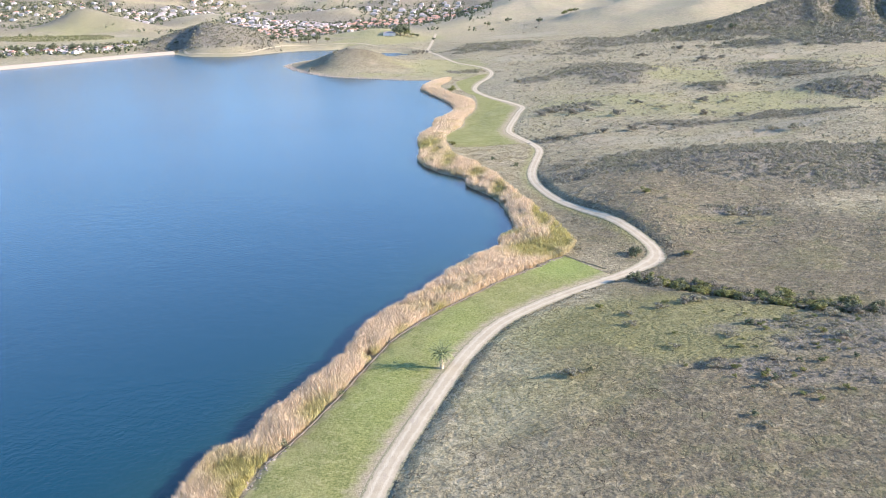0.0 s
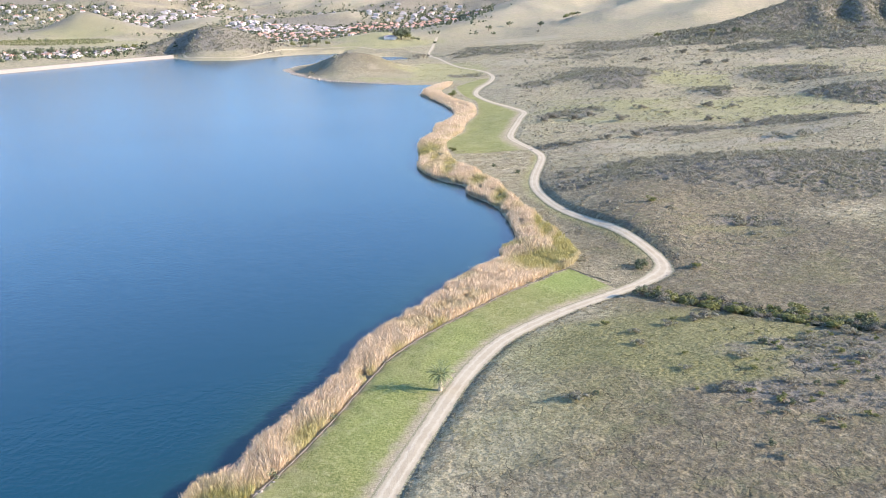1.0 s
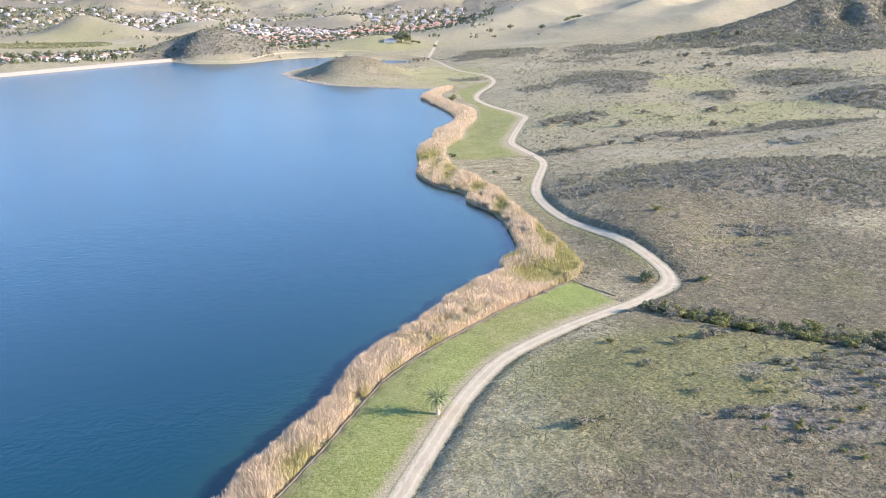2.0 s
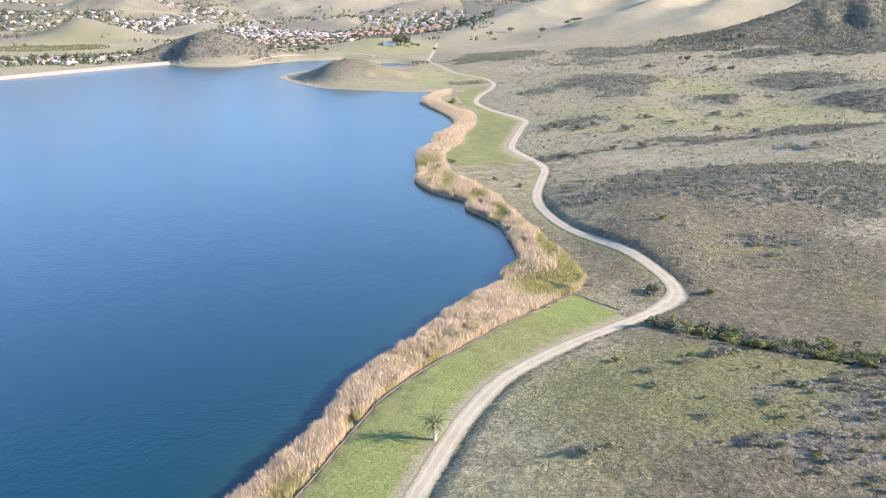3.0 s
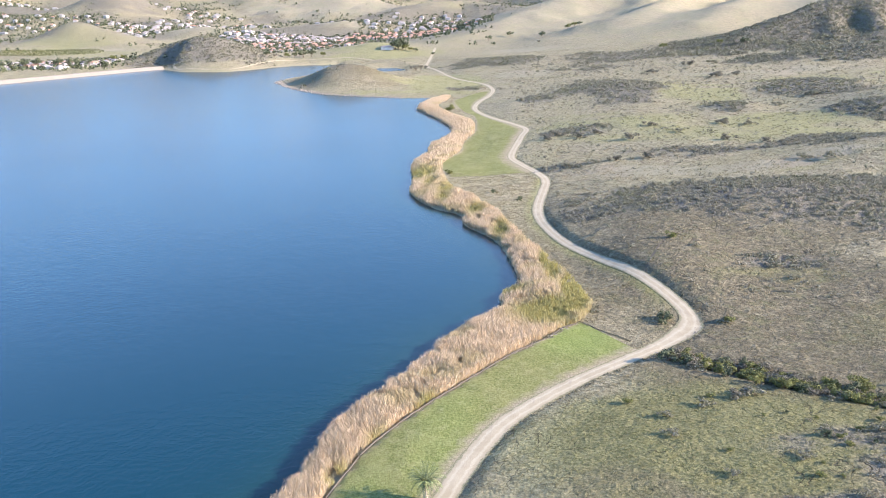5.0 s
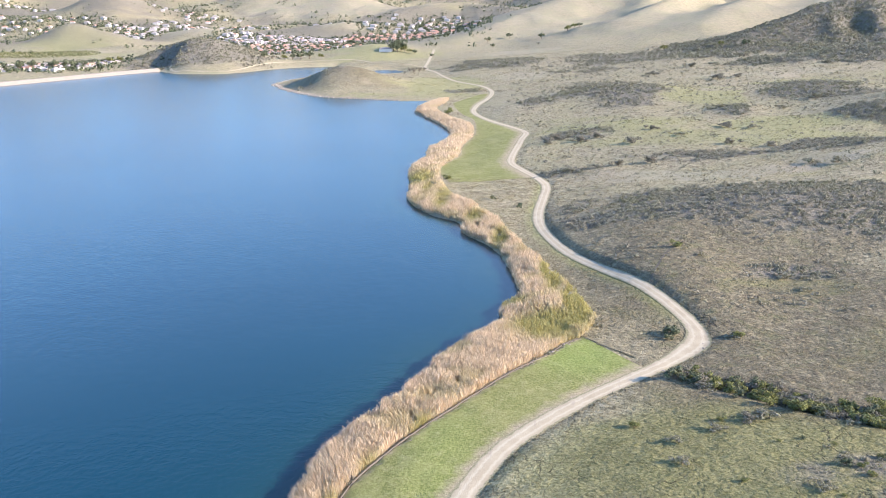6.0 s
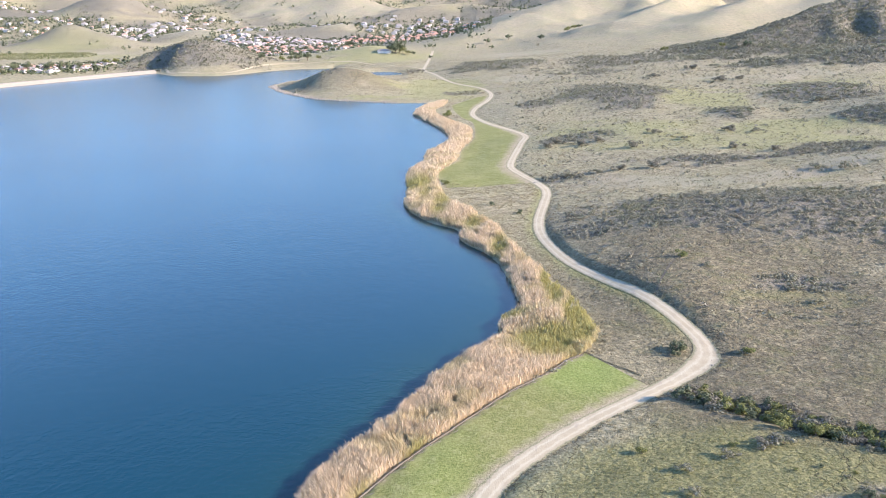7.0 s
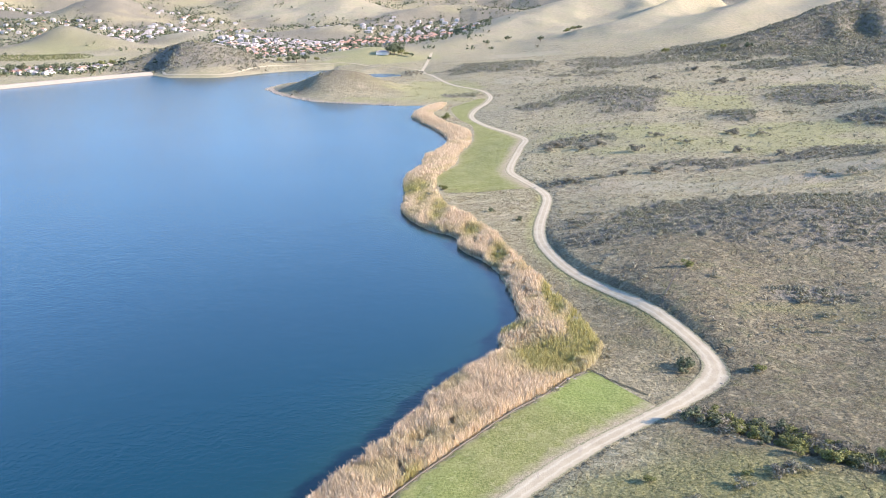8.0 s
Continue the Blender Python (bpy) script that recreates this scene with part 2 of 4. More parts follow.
# ridges: half width, then points of the crest x, y, z
RIDGES = [(150, [(-112, 1750, 22), (-45, 1950, 42), (51, 2150, 75), (148, 2300, 107), (298, 2450, 142)]),
          (64, [(154, 1690, 36), (230, 1800, 70), (337, 1950, 110), (433, 2150, 128)]),
          (60, [(310, 1640, 40), (343, 1700, 66), (413, 1800, 91), (513, 1950, 114), (646, 2100, 136)]),
          (70, [(298, 2450, 140), (330, 2250, 104), (270, 2080, 62)]),
          (75, [(560, 1740, 58), (600, 1850, 98), (700, 2000, 130)]),
          (58, [(275, 1340, 30), (351, 1400, 56), (418, 1450, 76), (489, 1500, 98), (587, 1550, 123), (718, 1600, 142), (1100, 1700, 190)]),
          (24, [(430, 1450, 78), (408, 1380, 50), (390, 1310, 30)]),
          (24, [(489, 1500, 98), (470, 1400, 66), (450, 1310, 36)]),
          (24, [(560, 1530, 112), (535, 1410, 74), (515, 1310, 40)]),
          (28, [(650, 1560, 130), (610, 1420, 84), (580, 1320, 46)]),
          (55, [(300, 1150, 27), (372, 1180, 40), (455, 1200, 51), (560, 1210, 62), (800, 1230, 80)]),
          (95, [(-1145, 2500, 30), (-1088, 2600, 98), (-1013, 2650, 72), (-951, 2700, 37)]),
          (70, [(-1088, 2600, 94), (-1060, 2500, 60), (-1040, 2400, 30)]),
          (170, [(-1006, 2800, 30), (-878, 2900, 67), (-667, 3000, 104), (-512, 2950, 96), (-425, 2900, 70)]),
          (80, [(-700, 3000, 100), (-680, 2850, 66), (-690, 2700, 34)]),
          (80, [(-512, 2950, 96), (-520, 2800, 64), (-500, 2650, 36)]),
          (70, [(-590, 2250, 27), (-398, 2300, 49), (-279, 2350, 44), (-180, 2380, 30)]),
          (110, [(-389, 2600, 38), (-284, 2800, 70), (-120, 2900, 86), (17, 2800, 78)]),
          (70, [(-933, 1850, 22), (-889, 1900, 57), (-838, 1900, 42), (-783, 1850, 15)]),
          (130, [(-1800, 2950, 60), (-1643, 3000, 74), (-1578, 3100, 95), (-1423, 3100, 82)])]
TRAIL = [(51.6, 358.9), (53.5, 365.5), (57.8, 378.0), (62.6, 390.2), (70.3, 405.6)]
GULLY = [(44, 296), (52, 290), (61, 283), (68, 276), (75, 268), (84, 260), (100, 250), (130, 238), (180, 228), (260, 226)]


def grid_random(ix, iy, seed):
    h = (ix.astype(np.int64) * 374761393 + iy.astype(np.int64) * 668265263 + seed * 2147483647) & 0xFFFFFFFF
    h = ((h ^ (h >> 13)) * 1274126177) & 0xFFFFFFFF
    return ((h ^ (h >> 16)) & 0xFFFF) / 65535.0


def soft_noise(x, y, size, seed=0):
    """Smooth noise from 0 to 1 with bumps of that many metres."""
    x, y = np.asarray(x, float) / size, np.asarray(y, float) / size
    ix, iy = np.floor(x), np.floor(y)
    fx, fy = x - ix, y - iy
    fx, fy = fx * fx * (3 - 2 * fx), fy * fy * (3 - 2 * fy)
    a, b = grid_random(ix, iy, seed), grid_random(ix + 1, iy, seed)
    c, d = grid_random(ix, iy + 1, seed), grid_random(ix + 1, iy + 1, seed)
    return (a * (1 - fx) + b * fx) * (1 - fy) + (c * (1 - fx) + d * fx) * fy


def rough_noise(x, y, size, seed=0, octaves=4):
    total, weight, amount = 0.0, 0.0, 1.0
    for k in range(octaves):
        total = total + amount * soft_noise(x, y, size / 2**k, seed + 17 * k)
        weight, amount = weight + amount, amount * 0.5
    return total / weight


def step(a, b, v):
    f = np.clip((v - a) / (b - a), 0, 1)
    return f * f * (3 - 2 * f)


def smooth_line(points, every=2.0):
    """A curve through the points (Catmull-Rom), one point about every so many metres."""
    p = np.array([points[0], *points, points[-1]], float)
    made = []
    for a, b, c, d in zip(p, p[1:], p[2:], p[3:]):
        n = max(1, int(np.linalg.norm(c - b) / every))
        for f in np.arange(n)[:, None] / n:
            made.append(0.5 * (2 * b + (c - a) * f + (2 * a - 5 * b + 4 * c - d) * f**2 + (3 * b - a - 3 * c + d) * f**3))
    return np.array([np.ravel(m) for m in made] + [p[-1]])


def line_distance(x, y, line, closed=False):
    x, y = np.asarray(x, float), np.asarray(y, float)
    best = np.full(np.broadcast(x, y).shape, 1e9)
    ends = list(zip(line, list(line[1:]) + ([line[0]] if closed else [])))
    for (ax, ay), (bx, by) in ends:
        ux, uy = bx - ax, by - ay
        f = np.clip(((x - ax) * ux + (y - ay) * uy) / (ux * ux + uy * uy + 1e-9), 0, 1)
        best = np.minimum(best, (x - ax - f * ux) ** 2 + (y - ay - f * uy) ** 2)
    return np.sqrt(best)


def inside(x, y, ring):
    x, y = np.asarray(x, float), np.asarray(y, float)
    found = np.zeros(np.broadcast(x, y).shape, bool)
    for (ax, ay), (bx, by) in zip(ring, list(ring[1:]) + [ring[0]]):
        found ^= ((ay > y) != (by > y)) & (x < (bx - ax) * (y - ay) / (by - ay + 1e-12) + ax)
    return found


ROAD_LINE = np.concatenate([smooth_line(ROAD, 4.0), [(-123, 1900), (-124, 1901), (-125, 4600), (-125, 4601)]])
LAKE_LINE = smooth_line(SHORE, 6.0).tolist() + FAR_SHORE
POND = (-172, 1372, 34, 46)


def height(x, y):
    """The ground's height in metres; the lake's surface lies at 0."""
    x, y = np.atleast_1d(np.asarray(x, float)), np.atleast_1d(np.asarray(y, float))
    shore = line_distance(x, y, LAKE_LINE, True)
    wet = inside(x, y, LAKE_LINE)
    road = line_distance(x, y, ROAD_LINE[::2])
    east = x > np.interp(y, ROAD_LINE[:, 1], ROAD_LINE[:, 0])
    away = np.where(east, np.maximum(road - 2.6, 0), 0)
    z = 3.6 * (1 - np.exp(-shore / 12))
    bank = 0.35 + 0.65 * step(318, 340, y) * step(520, 440, y) + 0.5 * step(280, 240, y)
    z = z + 14 * (1 - np.exp(-away / 160)) + 0.02 * away + bank * step(0.8, 3.2, away)
    calm = step(4, 40, road) * step(3, 40, shore)
    z = z + calm * (5 * (rough_noise(x, y, 110, 3) - 0.5) + 0.9 * (rough_noise(x, y, 16, 5, 3) - 0.5))
    z = z + 0.35 * step(2.5, 6, road) * (rough_noise(x, y, 4, 8, 2) - 0.5)
    gully = line_distance(x, y, GULLY)
    z = z - 2.2 * np.exp(-(gully / 4.5) ** 2) * step(44, 60, x)
    reedy = inside(x, y, SHORE[1:15] + WALL[::-1]) & (y > 100)
    z = np.where(reedy, z * 0.8, z)
    far = step(1000, 2200, y)
    z = z + 0.011 * np.maximum(y - 1450, 0) + 22 * step(900, 1500, y) * step(-120, 700, x)
    for hx, hy, h, rx, ry, turn in HILLS:
        c, s = np.cos(np.radians(turn)), np.sin(np.radians(turn))
        u, v = ((x - hx) * c + (y - hy) * s) / rx, ((y - hy) * c - (x - hx) * s) / ry
        spur = 1 + (0.3 if h == 95 else 0.09 if h > 40 else 0.05) * (1 - 2 * np.abs(2 * rough_noise(x, y, max(rx * 0.7, 20), 31, 3) - 1))
        z = z + h * np.exp(-(u * u + v * v)) * spur * step(0, 40, shore)
    fold = 1 - np.abs(2 * rough_noise(x, y, 190, 47, 3) - 1)
    z = z + 15 * fold * step(1480, 1800, y) * np.maximum(step(-60, 180, x), step(2050, 2400, y))
    bend = 0.45 * (rough_noise(x, y, 150, 52, 4) - 0.5)
    for wide, crest in RIDGES:
        close = (x > min(p[0] for p in crest) - 4 * wide) & (x < max(p[0] for p in crest) + 4 * wide) & (y > min(p[1] for p in crest) - 4 * wide)
        if not np.any(close):
            continue
        qx, qy, qz, warp = x[close], y[close], z[close], bend[close]
        best = qz
        for (ax, ay, az), (bx, by, bz) in zip(crest, crest[1:]):
            ux, uy = bx - ax, by - ay
            f = np.clip(((qx - ax) * ux + (qy - ay) * uy) / (ux * ux + uy * uy), 0, 1)
            off = np.hypot(qx - ax - f * ux, qy - ay - f * uy) / wide
            best = np.maximum(best, qz + (az + (bz - az) * f - qz) * np.exp(-(np.maximum(off * (1 + 1.6 * warp) + 0.25 * warp, 0)) ** 1.6))
        z = z.copy()
        z[close] = best
    crease = 1 - np.abs(2 * rough_noise(x, y, 620, 40, 5) - 1)
    z = z + far * 70 * (crease - 0.55) * np.maximum(step(2500, 3200, y), step(600, 1100, np.abs(x)) * step(1900, 2500, y))
    z = z + 260 * step(3000, 4500, y + 0.25 * np.abs(x)) * (0.55 + 0.7 * crease) + 120 * step(900, 2500, np.abs(x)) * crease
    dam = line_distance(x, y, [(-514, 1379), (-639, 1106), (-740, 860), (-900, 400)])
    z = np.where(x < -500, z * step(10, 120, dam) + 4.2 * step(16, 5, dam), z)
    pond = ((x - POND[0]) / POND[2]) ** 2 + ((y - POND[1]) / POND[3]) ** 2
    z = np.where(pond < 2.2, z * step(1.0, 2.2, pond) + 2.6 * step(2.2, 1.3, pond) - 2.0 * step(1.15, 0.6, pond), z)
    return np.where(wet, -np.minimum(3.5, 0.12 * shore + 0.1), z)


# ---- builders ----
rng = np.random.default_rng(7)


def sheet(name, verts, faces, material, smooth=True, tone=None, across=None, cover=None):
    """A mesh object from arrays of corners and of faces with equally many corners each."""
    verts, faces = np.asarray(verts, np.float32), np.asarray(faces, np.int32)
    me = bpy.data.meshes.new(name)
    n, k = faces.shape
    me.vertices.add(len(verts))
    me.vertices.foreach_set("co", verts.ravel())
    me.loops.add(n * k)
    me.loops.foreach_set("vertex_index", faces.ravel())
    me.polygons.add(n)
    me.polygons.foreach_set("loop_start", np.arange(0, n * k, k, dtype=np.int32))
    me.polygons.foreach_set("use_smooth", np.full(n, smooth))
    for key, values in (("tone", tone), ("across", across)):
        if values is not None:
            me.attributes.new(key, "FLOAT", "POINT").data.foreach_set("value", np.asarray(values, np.float32))
    if cover is not None:
        me.attributes.new("cover", "FLOAT_COLOR", "POINT").data.foreach_set("color", np.asarray(cover, np.float32).ravel())
    me.materials.append(material)
    me.update(calc_edges=True)
    me.validate()
    return new(name, me)


def under(ob, parent, label=""):
    ob.parent = parent
    return tagged(ob, label)


def part(name, bm, material, parent, label=""):
    me = bpy.data.meshes.new(name)
    bm.to_mesh(me)
    bm.free()
    me.materials.append(material)
    return under(new(name, me), parent, label)


def grid_faces(rows, cols):
    i = np.arange(rows - 1)[:, None] * cols + np.arange(cols - 1)[None]
    return np.stack([i, i + 1, i + cols + 1, i + cols], -1).reshape(-1, 4)


def spaced(fine_from, fine_to, low, high, step_size, growth):
    mid = np.arange(fine_from, fine_to, step_size)
    up, v, s = [], mid[-1], step_size
    while v < high:
        s *= 1 + growth
        v += s
        up.append(v)
    down, v, s = [], mid[0], step_size
    while v > low:
        s *= 1 + growth
        v -= s
        down.append(v)
    return np.array(down[::-1] + mid.tolist() + up)


def blobs(x, y, spots, ragged=0.0):
    total = 0.0
    if ragged:
        far = 1 + np.clip(y, 0, 1500) / 700
        x = x + ragged * far * (rough_noise(x, y, 38, 101, 4) - 0.5) * 2
        y = y + ragged * far * (rough_noise(x, y, 38, 102, 4) - 0.5) * 2
    for cx, cy, rx, ry, amount in spots:
        total = np.maximum(total, amount * np.exp(-(((x - cx) / rx) ** 2 + ((y - cy) / ry) ** 2) ** 1.5))
    return total


GREEN_SPOTS = [(48, 240, 58, 40, 1.0), (14, 205, 30, 50, 0.6), (-79, 1130, 52, 130, 1.1), (180, 880, 34, 100, 1.0), (90, 735, 80, 52, 0.8),
               (208, 704, 60, 42, 1.0), (-210, 1590, 120, 90, 1.0), (-790, 1650, 140, 70, 0.7), (-870, 1830, 110, 90, 0.9), (130, 660, 110, 40, 0.7),
               (-130, 1030, 110, 16, 0.9), (150, 540, 90, 22, 0.45), (35, 330, 60, 8, 0.4), (110, 300, 60, 25, 0.4), (90, 500, 60, 14, 0.4),
               (300, 700, 60, 40, 0.8), (330, 1000, 90, 45, 0.7), (90, 1150, 70, 40, 0.4), (104, 350, 22, 14, 0.45)]
BRUSH_SPOTS = [(110, 470, 84, 42, 1.1), (52, 462, 26, 36, 0.75), (185, 450, 85, 48, 1.25), (104, 945, 54, 105, 1.3), (30, 905, 40, 45, 0.75), (185, 786, 22, 30, 1.1),
               (268, 720, 30, 32, 1.3), (280, 885, 50, 85, 0.9), (195, 606, 44, 38, 1.25), (123, 596, 45, 14, 0.85), (52, 705, 34, 22, 0.6), (45, 581, 16, 10, 0.9),
               (-9, 1361, 75, 90, 0.95), (174, 1340, 120, 120, 0.75), (100, 1220, 90, 60, 0.6), (420, 1180, 150, 55, 1.3), (480, 1400, 250, 150, 1.4), (280, 1330, 60, 50, 0.9),
               (-482, 1470, 120, 105, 1.2), (104, 368, 17, 10, 0.95), (85, 232, 34, 12, 0.85), (64, 200, 16, 10, 0.9), (92, 220, 30, 18, 0.8),
               (80, 190, 26, 8, 0.7), (-215, 1120, 60, 60, 0.5), (-40, 1075, 26, 36, 0.8), (-1080, 2580, 150, 110, 1.0), (250, 1270, 90, 40, 0.7), (-330, 1430, 50, 40, 0.6)]
BARE_SPOTS = [(8, 180, 16, 40, 0.4), (125, 545, 85, 15, 0.85), (60, 560, 30, 8, 0.7), (22, 1189, 30, 28, 1.0), (-740, 1730, 30, 40, 0.8), (300, 1080, 110, 20, 0.9), (-165, 1120, 45, 36, 0.4),
              (-700, 2110, 150, 90, 0.6), (-560, 2850, 300, 200, 0.8), (-390, 2300, 170, 60, 0.6), (50, 1560, 120, 70, 0.6)]


def cover_of(x, y):
    """How much of the ground is fresh grass, scrub and bare earth."""
    ragged = rough_noise(x, y, 26, 60, 4)
    fine = rough_noise(x, y, 7, 61, 3)
    green = 0.8 * step(0.22, 0.80, blobs(x, y, GREEN_SPOTS, 18.0) * (0.45 + 1.1 * ragged))
    brush = step(0.25, 0.78, blobs(x, y, BRUSH_SPOTS, 11.0) * (0.05 + 0.9 * ragged + 0.9 * fine))
    bare = step(0.30, 0.60, blobs(x, y, BARE_SPOTS, 12.0) * (0.4 + 1.1 * ragged))
    shore = line_distance(x, y, LAKE_LINE, True)
    bare = np.maximum(bare, step(9, 4, shore) * step(980, 1010, y) * (0.5 + 0.5 * fine))
    road = line_distance(x, y, ROAD_LINE[::2])
    west = x < np.interp(y, ROAD_LINE[:, 1], ROAD_LINE[:, 0])
    green = np.maximum(green, west * step(8, 4.5, road) * step(325, 345, y) * step(570, 540, y) * (0.35 + fine))
    bare = np.maximum(bare, inside(x, y, REED_RING) * 0.9)
    brush = np.maximum(brush, step(7, 2, line_distance(x, y, GULLY)) * 0.8 * step(44, 50, x))
    far = step(1700, 2000, y) * step(0.38, 0.56, rough_noise(x, y, 170, 70, 5))
    brush = np.maximum(brush, 0.8 * far * (1 - step(-60, 60, x) * step(2700, 2500, y)))
    smooth_hill = blobs(x, y, [(130, 2200, 330, 420, 1.2), (330, 1830, 260, 220, 1.2), (640, 1900, 260, 230, 1.2)])
    bare = np.maximum(bare, 0.72 * smooth_hill * step(0.25, 0.5, ragged + 0.15))
    return np.clip(np.stack([green, brush, bare, np.ones_like(bare)], -1), 0, 1)


def weeds_of(x, y):
    """How thick the dead weeds stand: on the slope above the road and on the stubble by the reeds."""
    ragged = rough_noise(x, y, 30, 64, 4)
    near = blobs(x, y, [(95, 180, 85, 95, 1.4), (55, 235, 50, 60, 1.1), (140, 300, 120, 80, 1.0), (70, 370, 60, 60, 0.9), (30, 440, 30, 80, 0.5), (110, 420, 110, 40, 0.7), (-185, 1130, 75, 70, 0.75)], 12.0)
    return np.clip(step(0.2, 0.75, near * (0.45 + 1.1 * ragged)), 0, 1)


REED_BACK = [*WALL, (31, 333), (29, 350), (22, 385), (13, 415), (4, 448), (-3, 474), (-14, 500), (-25, 520), (-33, 555), (-37, 600), (-29, 648),
             (-28, 690), (-22, 740), (-26, 795), (-45, 842), (-62, 900), (-58, 950), (-55, 1000)]
REED_RING = smooth_line([(-65, -100)] + [p for p in SHORE if p[1] >= 60], 5).tolist() + smooth_line(REED_BACK, 5).tolist()[::-1]

# ---- ground ----
xs = spaced(-70, 150, -4600, 4600, 1.8, 0.023)
ys = spaced(130, 420, -700, 4600, 1.8, 0.0105)
gx, gy = np.meshgrid(xs, ys)
gz = height(gx, gy)
ground = sheet("ground", np.stack([gx, gy, gz], -1).reshape(-1, 3), grid_faces(len(ys), len(xs)), GROUND, cover=cover_of(gx, gy).reshape(-1, 4))
ground.data.attributes.new("weeds", "FLOAT", "POINT").data.foreach_set("value", weeds_of(gx, gy).astype(np.float32).ravel())
tagged(ground, "dry grassy hills and valley floor round the lake", "ground", kind="structure")


def height_at(x, y):
    """The height of the ground's mesh: between its corners, not of the function."""
    x, y = np.asarray(x, float), np.asarray(y, float)
    i, j = np.clip(np.searchsorted(xs, x) - 1, 0, len(xs) - 2), np.clip(np.searchsorted(ys, y) - 1, 0, len(ys) - 2)
    fx, fy = (x - xs[i]) / (xs[i + 1] - xs[i]), (y - ys[j]) / (ys[j + 1] - ys[j])
    return (gz[j, i] * (1 - fx) + gz[j, i + 1] * fx) * (1 - fy) + (gz[j + 1, i] * (1 - fx) + gz[j + 1, i + 1] * fx) * fy


# ---- water ----
wx, wy = np.meshgrid(spaced(-75, 12, -1100, 30, 3.0, 0.06), spaced(100, 460, -420, 1530, 4.0, 0.05))
water = sheet("water", np.stack([wx, wy, 0 * wx], -1).reshape(-1, 3), grid_faces(*wx.shape), WATER,
              tone=(np.exp(-line_distance(wx, wy, LAKE_LINE, True) / 14) * (0.4 + 0.9 * rough_noise(wx, wy, 25, 66, 3))).ravel())
tagged(water, "calm deep blue lake with fine ripples", "lake", kind="structure")
a = np.linspace(0, 2 * np.pi, 41)[:-1]
ring = np.stack([POND[0] + 1.15 * POND[2] * np.cos(a), POND[1] + 1.15 * POND[3] * np.sin(a), 0.9 + 0 * a], -1)
pond = sheet("pond_water", ring, [list(range(40))], WATER)
tagged(pond, "small blue pond behind the peninsula", "pond", kind="structure")


def ribbon(name, left, right, material, lift, columns=7, crown=0.0):
    """A strip laid over the ground between two lines of equally many points."""
    f = np.linspace(0, 1, columns)[None, :, None]
    flat = left[:, None] * (1 - f) + right[:, None] * f
    z = height_at(flat[..., 0], flat[..., 1])
    across = np.broadcast_to(np.linspace(-1, 1, columns)[None], z.shape)
    z = z + lift + crown * (1 - across**2)
    ob = sheet(name, np.concatenate([flat, z[..., None]], -1).reshape(-1, 3), grid_faces(*z.shape), material, across=across.ravel())
    return ob


def sides(line, width):
    d = np.gradient(line, axis=0)
    d /= np.linalg.norm(d, axis=1)[:, None] + 1e-9
    n = np.stack([-d[:, 1], d[:, 0]], -1)
    w = np.asarray(width)[:, None] / 2 if np.ndim(width) else width / 2
    return line + n * w, line - n * w


def resampled(line, n):
    line = np.asarray(line, float)
    s = np.r_[0, np.cumsum(np.linalg.norm(np.diff(line, axis=0), axis=1))]
    q = np.linspace(0, s[-1], n)
    return np.stack([np.interp(q, s, line[:, 0]), np.interp(q, s, line[:, 1])], -1)


road_mid = smooth_line(ROAD, 1.6)
bend = np.exp(-(((road_mid[:, 0] - 58) / 10) ** 2 + ((road_mid[:, 1] - 314) / 10) ** 2))
road_wide = 5.7 + 3.0 * bend + 0.5 * (soft_noise(road_mid[:, 0], road_mid[:, 1], 9, 90) - 0.5)
road_left, road_right = sides(road_mid, road_wide)
road = ribbon("dirt_road", road_left, road_right, DIRT, 0.10, 9, 0.06)
tagged(road, "pale winding dirt road with wheel tracks", "road", kind="structure")

wall_line = smooth_line(WALL, 1.2)
n = 460
edge_left = resampled(wall_line + np.array([0.5, -0.2]), n)
near_road = sides(smooth_line([p for p in ROAD if p[1] <= 302], 1.6), 4.6)[0]
near_road = near_road[(near_road[:, 1] > -95) & (near_road[:, 0] < 41)]
lawn = ribbon("lawn", edge_left, resampled(near_road, n), LAWN, 0.07, 24)
spot = np.array([v.co[:2] for v in lawn.data.vertices])
fresh = blobs(spot[:, 0], spot[:, 1], [(24, 306, 16, 16, 1.0), (-12, 240, 9, 40, 0.5), (-28, 200, 9, 30, 0.5)])
lawn.data.attributes.new("tone", "FLOAT", "POINT").data.foreach_set("value", fresh.astype(np.float32))
tagged(lawn, "mown green lawn strip between reeds and dirt road", "lawn", kind="structure")
FIELD = [(-29, 558), (-38, 601), (-27, 648), (-27, 684), (-20, 749), (-24, 826), (-35, 862), (-46, 922), (-47, 969), (-24, 1036)]
field_road = sides(smooth_line([p for p in ROAD if 540 <= p[1] <= 1070], 3), 4.6)[0]
field_road = field_road[(field_road[:, 1] > 570) & (field_road[:, 1] < 1045)]
field = ribbon("lawn", resampled(smooth_line(FIELD, 3), 200), resampled(field_road, 200), LAWN, 0.09, 24)
tagged(field, "broad green meadow between reeds and dirt road", "lawn", kind="structure")

